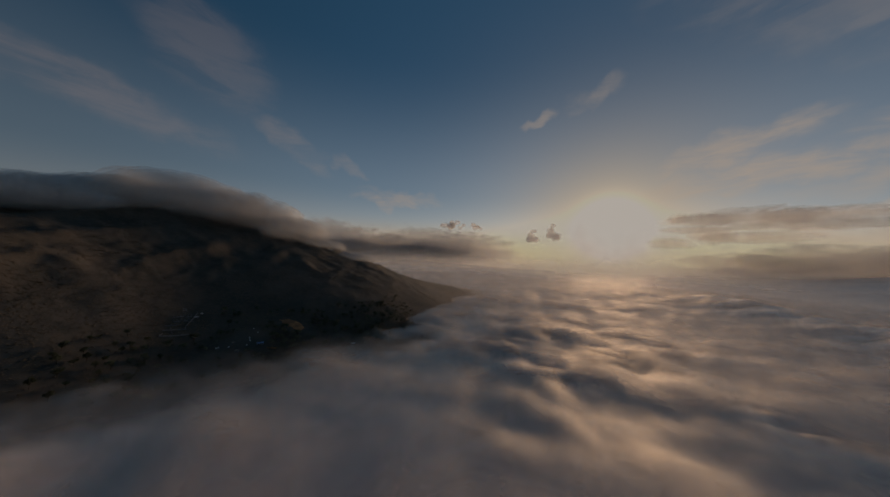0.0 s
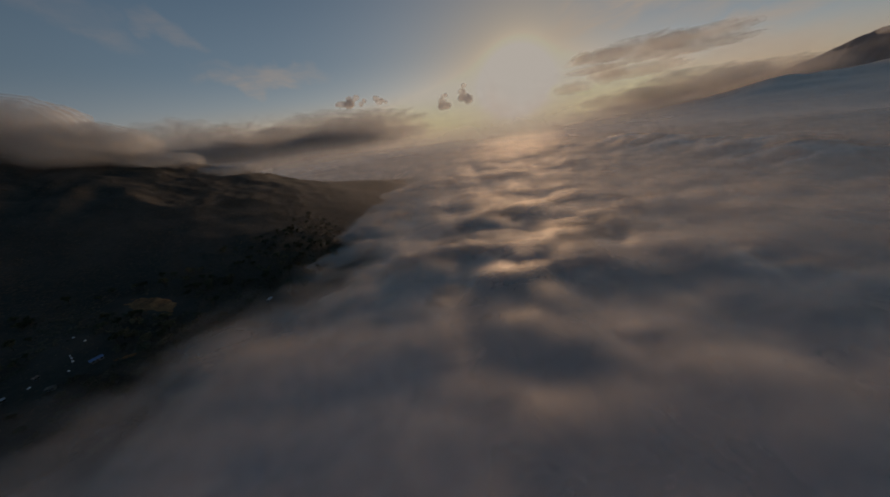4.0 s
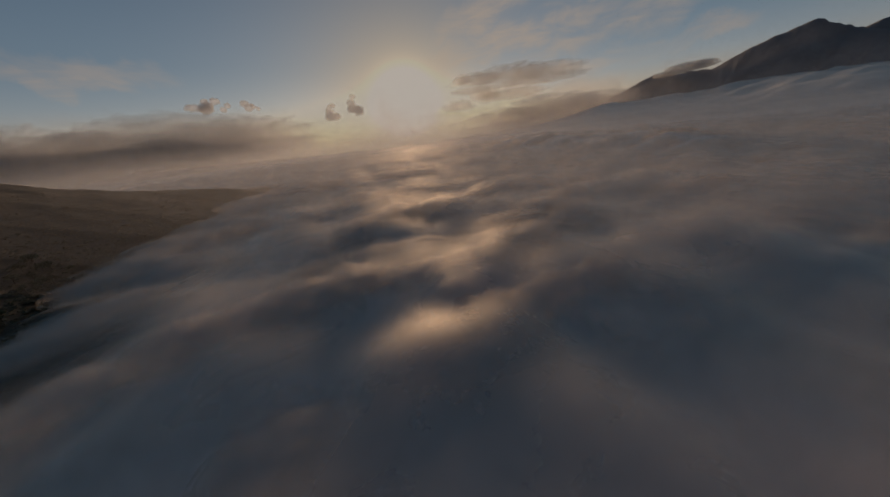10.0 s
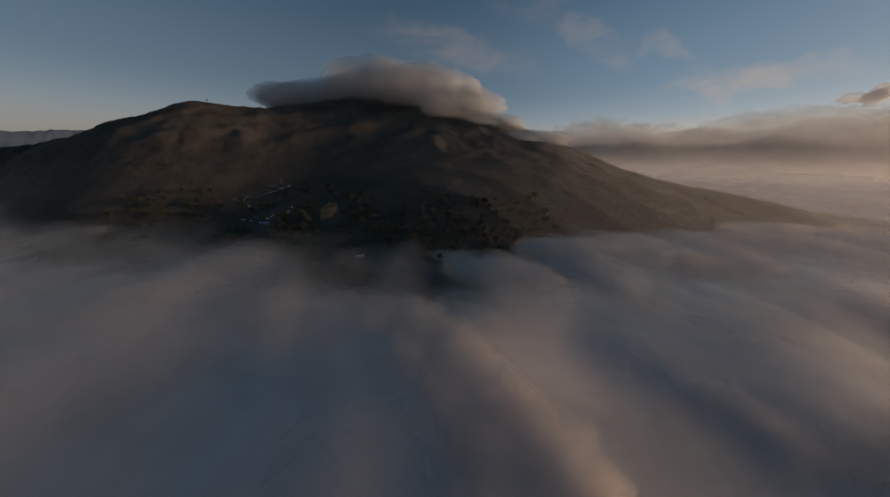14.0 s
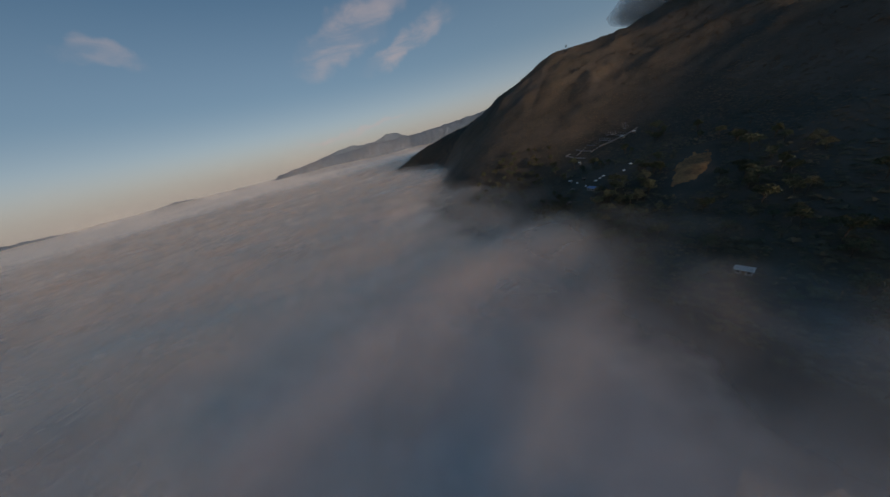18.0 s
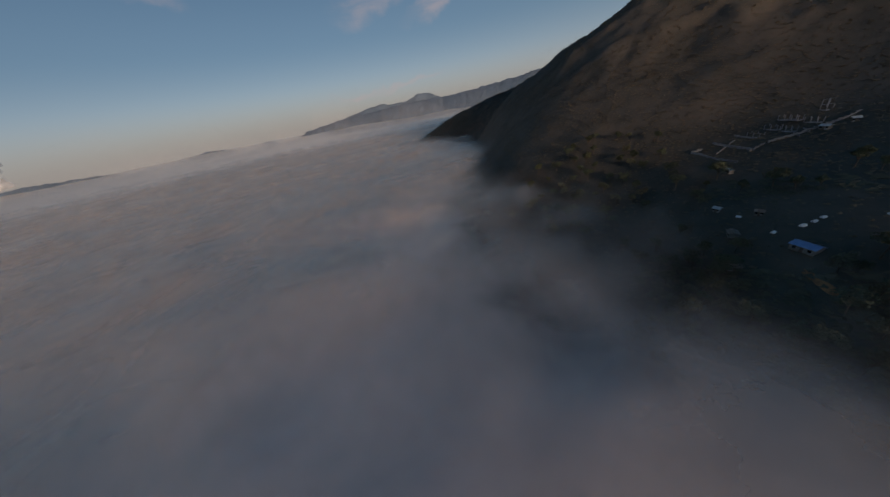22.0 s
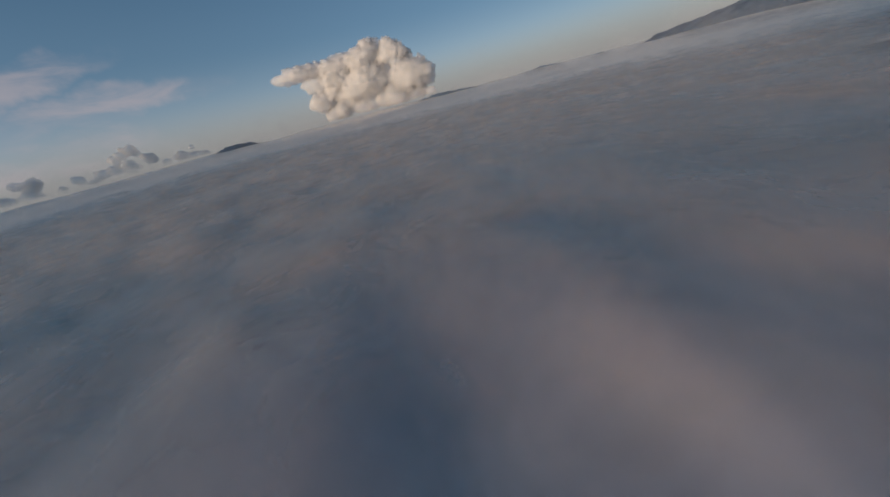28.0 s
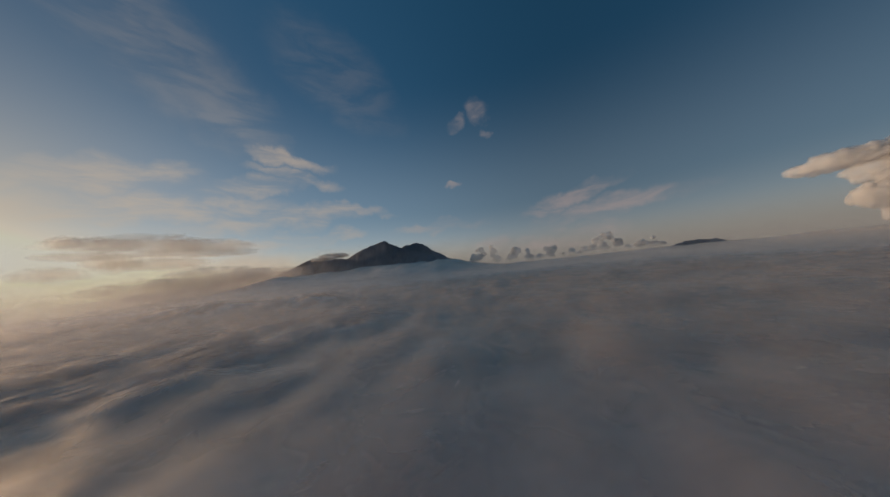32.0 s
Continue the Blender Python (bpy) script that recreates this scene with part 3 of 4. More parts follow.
for radius in (340, 390, 445, 505, 570, 640, 720, 810, 920, 1060, 1240, 1480):
    haze_ring(radius, 170 + 0.06 * radius, thin_haze_mat)
for radius, top in ((1900, 230), (2600, 260), (3300, 300), (3900, 560), (4250, 900)):
    haze_ring(radius, top, haze_mat)


# ---------------------------------------------------------------- clouds
def ball(detail):
    bm = bmesh.new()
    bmesh.ops.create_icosphere(bm, subdivisions=detail, radius=1.0)
    out = [v.co.copy() for v in bm.verts], [[v.index for v in f.verts] for f in bm.faces]
    bm.free()
    return out


BALL = {k: ball(k) for k in (3, 4, 5)}


def lump(name, place, axes, mat, seed, parent, swell=0.5, shells=1, detail=4, step=0.11, grain=1.0, floor=None, rise=70.0):
    """One billow: a ball drawn out along three axes, swollen by rounded bumps; soft ones have several shells inside one another."""
    points, tris = BALL[detail]
    shift = Vector((seed * 7.3, seed * 3.1, seed * 5.7))
    ax, ay, az = (Vector(a) for a in axes)
    size = max(ax.length, az.length)
    verts, faces, thick, ways = [], [], [], []
    for p in points:
        at = (ax * p.x + ay * p.y + az * p.z) / size * grain
        n = 0.6 * abs(noise.noise(at * 1.9 + shift)) + 0.34 * abs(noise.noise(at * 4.1 + shift)) + 0.2 * abs(noise.noise(at * 8.7 + shift)) + 0.1 * abs(noise.noise(at * 18.0 + shift))
        ways.append((ax * p.x + ay * p.y + az * p.z) * (1 - 0.3 * swell + swell * 1.5 * n))
    for k in range(shells):
        start = len(verts)
        for q in ways:
            v = place + q * (1 - step * k)
            sunk = floor is not None and v.z < floor
            if sunk:
                v.z = floor + (v.z - floor) * 0.2
            verts.append(v - parent.location)
            low = 1.0 if floor is None else min(1.0, 0.3 + (v.z - floor) / (rise + 1.0))
            thick.append(0.1 if sunk else 0.8 * low)
        faces += [[start + i for i in t] for t in tris]
    me = bpy.data.meshes.new(name)
    me.from_pydata(verts, [], faces)
    me.polygons.foreach_set("use_smooth", np.ones(len(me.polygons), bool))
    me.materials.append(mat)
    ob = new(name, me)
    ob.parent = parent
    thickness(ob, thick)
    return ob


def cloud(name, az, el, distance, lumps, mat, seed, label, group="", base=None, swell=0.5, shells=1, detail=4, step=0.11, thick=0.6):
    """A cloud of billows: (sideways, up, half width, half height), in degrees of view from the middle of the place."""
    unit = distance * math.tan(radians(1.0))
    side, depth, up = heading(az - 90), heading(az), Vector((0, 0, 1))
    root = new(name)
    root.location = Vector((HOME.x, HOME.y, HOME.z + el * unit)) + depth * distance
    for n, (du, dv, w, h) in enumerate(lumps):
        place = root.location + side * (du * unit) + up * (dv * unit) + depth * (((n * 37) % 7 - 3) * 0.12 * w * unit)
        lump("billow", place, (side * w * unit, depth * w * unit * thick, up * h * unit), mat, seed + n, root, swell, shells, detail, step, grain=max(1.0, w / 2.2),
             floor=None if base is None else HOME.z + base * unit)
    return tagged(root, label, "cloud", group=group, kind="structure")


def heap(rng, cx, cy, wide, high, count, size):
    """Billows heaped up in a dome: broad below, smaller towards the top and the rim."""
    out = []
    for _ in range(count):
        u, t = rng.uniform(-1, 1), rng.random()
        top = high * (1 - abs(u) ** 2.2)
        r = size * rng.uniform(0.55, 1.1) * (1 - 0.35 * t)
        out.append((cx + u * wide, cy + top * t, r * rng.uniform(1.0, 1.35), r))
    return out


rng = random.Random(5)
# a leaning tower with a broad flat head and ragged feet
tower = heap(rng, 5.0, 3.0, 6.8, 5.6, 34, 2.3) + heap(rng, 4.5, 6.4, 4.6, 3.0, 14, 1.5)
head = [(-11 + 1.5 * k, 6.9 + 0.05 * k + rng.uniform(-0.3, 0.4), 2.6, 0.9 + 0.08 * k) for k in range(10)] + [(-7 + 1.6 * k, 5.3 + rng.uniform(-0.4, 0.4), 2.4, 1.4) for k in range(7)]
feet = heap(rng, -7.6, 2.0, 1.8, 1.8, 8, 0.9) + heap(rng, -3.0, 2.4, 4.5, 2.2, 12, 1.6)
cloud("cumulus_cloud", -148, 0.8, 4600, tower + head + feet + heap(rng, 2.5, 0.1, 9.5, 2.8, 28, 1.6), cloud_mat, 1, "towering white cumulus cloud lit warm from the side", base=0.1, swell=0.6, shells=4, step=0.06)
for az, el, wide, high, distance, seed in ((-84.5, 3.9, 1.4, 3.0, 5200, 102), (-90.5, 3.0, 2.4, 3.4, 4500, 203), (-98, 2.6, 2.0, 2.4, 3500, 304), (-105, 2.2, 3.0, 2.0, 3900, 405),
                                           (-113, 2.6, 3.0, 3.0, 3500, 506), (-119, 1.8, 2.2, 1.6, 4000, 607)):
    rng = random.Random(seed)
    cloud("small_cumulus", az, 0.0, distance, heap(rng, 0, el - 2.2, wide * 1.25, high + 0.9, 14, 0.8), heap_mat, seed, "small sunlit heap cloud low over the horizon", "row of heap clouds", base=0.2, swell=0.6, shells=4, detail=3, step=0.09)
rng = random.Random(31)
cloud("small_cumulus", 12.5, 6.6, 4600, heap(rng, -1.6, 0.2, 1.6, 2.4, 8, 0.7) + heap(rng, 1.4, 0, 2.4, 1.0, 6, 0.6) + [(-4.2, 0.4, 1.1, 0.5)],
      cloud_mat, 712, "ragged backlit heap cloud with bright edges", swell=0.6, shells=3, step=0.12, detail=3)
for az, el, r in ((-2.2, 5.6, 0.75), (-6.2, 6.2, 0.85)):
    cloud("small_cumulus", az, el, 4600, heap(random.Random(int(el * 10)), 0, -1.2, 0.75, 1.9 + r, 9, r * 0.95), cloud_mat, 820 + int(abs(az)),
          "small dark backlit cloud puff beside the sun", swell=0.55, shells=3, step=0.12, detail=3)
cloud("stratus_cloud", -34, 7.6, 4600, ((0, 0.2, 6.5, 1.2), (-5, 0.3, 4.2, 0.9), (6, 0.4, 6, 0.9), (-8.2, 0.8, 1.5, 0.8), (-4, -2.2, 2.6, 1.4), (-6.5, -1.2, 4, 0.5), (0, -2.4, 6, 0.8), (5, -1.2, 7, 0.5), (-9, -3.4, 3, 0.9)),
      soft_mat, 933, "flat dark cloud with bright rim beside the sun", shells=9, swell=0.6, step=0.09)
for az, el, wide, high, seed in ((20, 2.4, 18, 3.0, 1041), (42, 2.6, 14, 3.0, 1143), (-41, 1.7, 13, 1.7, 1247)):
    cloud("stratus_bank", az, el, 4000, ((0, 0.6, wide * 0.55, high), (-wide * 0.5, -0.2, wide * 0.55, high * 0.75), (wide * 0.5, 0.2, wide * 0.6, high), (wide * 0.1, -1.4, wide * 1.0, high * 0.7), (-wide * 0.3, -2.0, wide * 0.9, high * 0.6)),
          bank_mat, seed, "low dark bank of stratus cloud above the fog", shells=12, swell=0.5, step=0.075, thick=0.3)
# billows standing up out of the sunlit part of the fog sea, along its larger rolls
billows = new("fog_billows")
billows.location = (0, 520, 0)
rng = random.Random(41)
for n, (cx, cy, long, wide, turn, high) in enumerate(r for r in ROLLS + MORE_ROLLS if r[5] > 4 and r[1] > 280):
    c, k = math.cos(radians(turn)), math.sin(radians(turn))
    for m in range(5):
        u, v = long * (m - 2 + rng.uniform(-0.3, 0.3)) * 0.46, wide * rng.uniform(-0.5, 0.5)
        x, y = cx + u * c - v * k, cy + u * k + v * c
        a, b, h = wide * rng.uniform(0.8, 1.3), wide * rng.uniform(0.6, 0.95), high * rng.uniform(0.5, 0.85)
        z = float(fog_z(np.array([x]), np.array([y]))[0]) + 0.1 * high
        lump("billow", Vector((x, y, z)), (Vector((a * c, a * k, 0)), Vector((-b * k, b * c, 0)), Vector((0, 0, h))), puff_mat, 1500 + 7 * n + m, billows, 0.75, 6, 3, 0.1, 1.5)
tagged(billows, "soft rounded billows of sunlit fog", "fog", kind="structure")
cloud("shoulder_cloud", -58.6, 4.7, 4250, ((0, 0, 2.0, 0.55), (1.8, 0.15, 1.5, 0.5), (-2.0, -0.35, 1.6, 0.4)), cap_mat, 1700, "small grey cloud lying on the shoulder of the far mountain", shells=7, swell=0.5, step=0.09)
# the cap on the summit
cap = new("cap_cloud")
cap.location = (-860, 480, 260)
along, across = Vector((0.86, 0.51, 0)), Vector((-0.51, 0.86, 0))
for n, (u, v, z, a, b, c) in enumerate(((0, 0, 250, 148, 168, 66), (-112, -8, 246, 128, 132, 44), (132, 0, 224, 140, 124, 56), (236, 0, 184, 112, 88, 40), (316, 8, 144, 80, 64, 24),
                                        (-220, -60, 216, 130, 68, 18), (-330, -90, 214, 110, 50, 9), (40, -68, 228, 168, 100, 40), (-120, -88, 220, 132, 92, 26), (400, 8, 112, 90, 56, 18))):
    lump("billow", Vector((-860, 480, z)) + along * u + across * v, (along * a, across * b, Vector((-0.3 * c, -0.18 * c, c))), cap_mat, 1200 + n, cap, 0.2, 9, 4, 0.075, 1.3)
for n, (x, y, z, a, b, c) in enumerate(((-905, 385, 240, 120, 90, 42), (-864, 300, 221, 108, 72, 36), (-816, 232, 209, 94, 54, 26), (-960, 250, 225, 130, 90, 36))):
    lump("billow", Vector((x, y, z)), (Vector((0.55 * a, 0.83 * a, 0)), Vector((-0.83 * b, 0.55 * b, 0)), Vector((0, 0, c))), cap_mat, 1300 + n, cap, 0.3, 9, 4, 0.075, 1.3)
tagged(cap, "soft grey cloud cap lying over the summit", "cloud", kind="structure")
scene.cycles.transparent_max_bounces = 64


# ---------------------------------------------------------------- things on the slope
def part(name, bm, mat, parent, label=""):
    """Link a bmesh as one mesh object under a thing or a part."""
    me = bpy.data.meshes.new(name)
    bm.to_mesh(me)
    bm.free()
    me.materials.append(mat)
    ob = new(name, me)
    ob.parent = parent
    return tagged(ob, label)


def share(name, me, parent, m):
    ob = new(name, me)
    ob.parent = parent
    ob.matrix_basis = m
    return ob


def box(bm, x0, x1, y0, y1, z0, z1, bevel=0.0):
    made = bmesh.ops.create_cube(bm, size=1.0)["verts"]
    for v in made:
        v.co = Vector((x0 + (v.co.x + 0.5) * (x1 - x0), y0 + (v.co.y + 0.5) * (y1 - y0), z0 + (v.co.z + 0.5) * (z1 - z0)))
    if bevel:
        edges = list({e for v in made for e in v.link_edges})
        bmesh.ops.bevel(bm, geom=edges, offset=bevel, segments=2, affect="EDGES", profile=0.6)
    return bm


def boxed(*size, bevel=0.0):
    return box(bmesh.new(), *size, bevel=bevel)


def tube(bm, a, b, r0, r1, sides=7):
    a, b = Vector(a), Vector(b)
    way = (b - a).normalized()
    side = way.orthogonal().normalized()
    over = way.cross(side)
    rings = []
    for c, r in ((a, r0), (b, r1)):
        rings.append([bm.verts.new(c + (side * math.cos(2 * math.pi * k / sides) + over * math.sin(2 * math.pi * k / sides)) * r) for k in range(sides)])
    for k in range(sides):
        bm.faces.new((rings[0][k], rings[0][(k + 1) % sides], rings[1][(k + 1) % sides], rings[1][k]))
    bm.faces.new(rings[1])
    bm.faces.new(list(reversed(rings[0])))


def height_at(x, y):
    return float(under(np.array([float(x)]), np.array([float(y)]))[0])


bark_mat = surface("bark", (0.05, 0.038, 0.028), (0.12, 0.095, 0.07), 3.0, 0.95, 0.02)
leaf_mat = surface("leaves", (0.035, 0.045, 0.025), (0.115, 0.118, 0.068), 0.25, 0.75, 0.0, 5.0, 0.25, islands=0.5)
yellow_leaf_mat = surface("yellow_leaves", (0.075, 0.074, 0.044), (0.185, 0.17, 0.10), 0.3, 0.75, 0.0, 5.0, 0.25, islands=0.5)
scrub_mat = surface("scrub_leaves", (0.075, 0.065, 0.044), (0.175, 0.128, 0.086), 0.03, 0.85, 0.0, 5.0, 0.2, islands=0.45)
wood_leaf_mat = surface("woodland_leaves", (0.06, 0.060, 0.040), (0.14, 0.114, 0.075), 0.03, 0.85, 0.0, 5.0, 0.2, islands=0.4)
# headland foliage: its shade and bluish haze are mixed into the leaf colour
head_leaf_mat = surface("headland_leaves_haze_tint", (0.03, 0.038, 0.036), (0.07, 0.08, 0.076), 0.03, 0.85, 0.0, 5.0, 0.2, islands=0.4)
earth_mat = surface("bare_orange_earth", (0.16, 0.08, 0.04), (0.48, 0.22, 0.09), 0.12, 0.95, 0.15, 6.0)
concrete_mat = surface("weathered_concrete", (0.13, 0.122, 0.126), (0.28, 0.265, 0.27), 0.4, 0.9, 0.02, 7.0)
plaster_mat = surface("stained_plaster", (0.12, 0.11, 0.10), (0.26, 0.245, 0.225), 0.5, 0.9, 0.01, 6.0)
blue_roof_mat = surface("blue_painted_metal", (0.13, 0.22, 0.42), (0.20, 0.31, 0.52), 0.5, 0.45, 0.0, 9.0, 0.5)
grey_roof_mat = surface("grey_metal_sheet", (0.36, 0.37, 0.38), (0.60, 0.61, 0.62), 0.6, 0.45, 0.0, 9.0, 0.5)
rust_roof_mat = surface("rusty_metal_sheet", (0.15, 0.10, 0.075), (0.33, 0.26, 0.22), 0.6, 0.7, 0.0, 9.0, 0.4)
wood_mat = surface("dark_wood", (0.06, 0.045, 0.03), (0.14, 0.10, 0.07), 1.5, 0.8, 0.01)
paint_mat = surface("white_canvas", (0.62, 0.62, 0.62), (0.80, 0.80, 0.80), 0.8, 0.8, 0.0, 8.0, 0.2)
rim_mat = surface("grey_rim", (0.35, 0.35, 0.36), (0.5, 0.5, 0.51), 5.0, 0.4, metallic=0.6)
glass_mat = surface("dark_window_glass", (0.012, 0.014, 0.016), (0.02, 0.022, 0.025), 2.0, 0.12, spec=0.7)


# ---- trees: a tapered trunk with limbs, a crown of many leaf clumps
def leaf_cloud(bm, rng, centre, radii, count, size):
    for _ in range(count):
        d = Vector((rng.gauss(0, 1), rng.gauss(0, 1), rng.gauss(0, 1))).normalized() * rng.random() ** 0.4
        c = centre + Vector((d.x * radii[0], d.y * radii[1], d.z * radii[2]))
        a = Vector((rng.gauss(0, 1), rng.gauss(0, 1), rng.gauss(0, 0.6))).normalized() * size * rng.uniform(0.6, 1.3)
        b = a.orthogonal().normalized() * size * rng.uniform(0.5, 1.0)
        n = a.cross(b).normalized() * size * 0.3
        vs = [bm.verts.new(c + w) for w in (-a, -b * 0.8 + n, a, b * 0.8 + n)]
        bm.faces.new((vs[0], vs[1], vs[2]))
        bm.faces.new((vs[0], vs[2], vs[3]))


def make_tree(seed, tall, wide, mat, label, slim=False):
    rng = random.Random(seed)
    root = new("tree")
    trunk = bmesh.new()
    lean = Vector((rng.uniform(-0.06, 0.06) * tall, rng.uniform(-0.06, 0.06) * tall, tall * 0.55))
    tube(trunk, (0, 0, -0.4), lean * 0.5, 0.045 * tall * 0.6, 0.035 * tall * 0.6)
    tube(trunk, lean * 0.5, lean, 0.035 * tall * 0.6, 0.02 * tall * 0.6)
    crown = bmesh.new()
    for k in range(7 if not slim else 5):
        turn = k * 2.4 + rng.uniform(-0.4, 0.4)
        reach = wide * rng.uniform(0.35, 0.8) * (0.5 if slim else 1)
        tip = lean * rng.uniform(0.75, 1.0) + Vector((math.cos(turn) * reach, math.sin(turn) * reach, tall * rng.uniform(0.05, 0.32)))
        tube(trunk, lean * rng.uniform(0.55, 0.9), tip, 0.014 * tall, 0.005 * tall, 5)
        r = wide * rng.uniform(0.34, 0.55)
        leaf_cloud(crown, rng, tip, (r, r, r * rng.uniform(0.55, 0.8)), 46, 0.055 * tall)
    leaf_cloud(crown, rng, lean + Vector((0, 0, tall * 0.2)), (wide * 0.6, wide * 0.6, tall * 0.2), 60, 0.055 * tall)
    part("trunk", trunk, bark_mat, root)
    part("crown", crown, mat, root)
    return tagged(root, label, "tree", group="trees on the slope")


models = [make_tree(1, 5.5, 2.4, leaf_mat, "dark green broadleaf tree on the misty slope"), make_tree(2, 4.2, 2.2, leaf_mat, "low dark green broadleaf tree on the slope"),
          make_tree(3, 6.8, 2.1, leaf_mat, "tall slender dark green tree on the slope"), make_tree(4, 5.0, 2.3, yellow_leaf_mat, "yellow-green leafy tree on the misty slope"),
          make_tree(5, 7.5, 1.4, leaf_mat, "thin tree standing on the mountain crest", slim=True)]
rng = random.Random(77)
spots = []
# belt of trees just above the fog, thickest where the slope is gentle
while len(spots) < 275:
    y = rng.uniform(120, 560)
    x = rng.uniform(-440, -190)
    z = height_at(x, y)
    if not (-18 < z < 34) or rng.random() > (1.0 if z < 16 else 0.4):
        continue
    if any((x - a) ** 2 + (y - b) ** 2 < 9 for a, b, _ in spots) or (abs(x + 346) < 24 and abs(y - 276) < 12) or (abs(x + 446) < 40 and abs(y - 250) < 44) or (abs(x + 347) < 36 and abs(y - 338) < 14) or (abs(x + 360) < 20 and abs(y - 270) < 30) or (abs(x + 258) < 12 and abs(y - 368) < 12):
        continue
    spots.append((x, y, z))
# pale-leaved trees that stand out below the houses
pale = ((-308, 305), (-303, 296), (-297, 329), (-336, 314), (-304, 264), (-326, 286), (-316, 294), (-301, 300), (-296, 312), (-298, 288), (-301, 272), (-314, 266), (-310, 316), (-322, 318), (-292, 300))
spots += [(x, y, height_at(x, y)) for x, y in pale]
first = {}
for n, (x, y, z) in enumerate(spots):
    kind = 3 if n % 5 == 0 or n >= 275 else n % 3
    grown = rng.uniform(1.3, 1.9) if n >= 275 else rng.uniform(0.9, 1.6)
    m = pose(x, y, z - 0.1, rng.uniform(-4, 4), rng.uniform(-4, 4), rng.uniform(0, 360)) @ Matrix.Scale(grown, 4)
    if kind in first:
        copy_thing(models[kind], m)
    else:
        first[kind] = models[kind].matrix_basis = m
for n, (x, y) in enumerate(((-604, 36), (-606, 24), (-632, 60), (-704, 116), (-760, 172), (-848, 262), (-856, 268), (-910, 330), (-400, 848), (-464, 810), (-524, 776), (-660, 690), (-320, 894), (-258, 932))):
    m = pose(x, y, height_at(x, y) - 0.3, 0, 0, 50 * n) @ Matrix.Scale(0.9 + 0.14 * (n % 4), 4)
    if n:
        copy_thing(models[4], m)
    else:
        models[4].matrix_basis = m


# ---- scrub over the whole mountain, nobody could count it
def scrub(name, seed, count, where, low, high, size, mat, label):
    rng = np.random.default_rng(seed)
    x0, x1, y0, y1 = where
    xs, ys = rng.uniform(x0, x1, count * 3), rng.uniform(y0, y1, count * 3)
    zs = under(xs, ys)
    keep = (zs > low) & (zs < high) & (rng.random(count * 3) < 0.35 + 0.65 * smooth(-0.2, 0.35, rough(xs / 60, ys / 60, seed, 3)))
    keep &= rng.random(count * 3) > smooth(low + 0.4 * (high - low), high, zs + 10 * rough(xs / 90, ys / 90, seed + 2, 3))
    # open ground round the village, the tents and the slip
    if size > 1:
        keep &= ~((xs > -490) & (xs < -398) & (ys > 205) & (ys < 300)) & ~((xs > -380) & (xs < -326) & (ys > 238) & (ys < 302))
    keep &= ~((xs > -382) & (xs < -312) & (np.abs(ys - 338) < 12))
    xs, ys, zs = xs[keep][:count], ys[keep][:count], zs[keep][:count]
    shape = np.array([(1, 0, 0.15), (0.3, 0.95, 0.2), (-0.8, 0.6, 0.1), (-0.8, -0.6, 0.2), (0.3, -0.95, 0.1), (0.35, 0.25, 0.95), (-0.4, -0.1, 0.85), (0.1, -0.3, -0.5)])
    tri = np.array([(0, 1, 5), (1, 6, 5), (1, 2, 6), (2, 3, 6), (3, 4, 6), (4, 5, 6), (4, 0, 5), (1, 0, 7), (2, 1, 7), (3, 2, 7), (4, 3, 7), (0, 4, 7)])
    n = len(xs)
    turn, big = rng.uniform(0, 6.28, n), rng.uniform(0.5, 1.4, n) ** 1.5 * size
    v = (shape[None] + rng.normal(0, 0.16, (n, 8, 3))) * np.array((1.25, 1.25, 0.5))
    c, s = np.cos(turn)[:, None], np.sin(turn)[:, None]
    v = np.stack([v[..., 0] * c - v[..., 1] * s, v[..., 0] * s + v[..., 1] * c, v[..., 2]], -1) * big[:, None, None] + np.stack([xs, ys, zs], -1)[:, None]
    me = bpy.data.meshes.new(name)
    me.from_pydata(v.reshape(-1, 3).tolist(), [], (tri[None] + 8 * np.arange(n)[:, None, None]).reshape(-1, 3).tolist())
    me.materials.append(mat)
    return tagged(new(name, me), label, "scrub", kind="stuff")


scrub("scrub", 3, 30000, (-660, -160, -320, 860), -20, 120, 0.62, scrub_mat, "low dark scrub covering the lower slope")
scrub("scrub", 4, 48000, (-980, -260, -160, 620), 16, 300, 0.7, scrub_mat, "dark scrub covering the upper slope and crest")
scrub("woodland", 8, 16000, (-860, -520, -520, -150), -24, 120, 2.0, head_leaf_mat, "woodland on the far headland, coloured dark and bluish for shade and haze")
scrub("woodland", 6, 26000, (-520, -150, 240, 940), -24, 40, 1.25, wood_leaf_mat, "close-grown dark woodland along the foot of the slope")


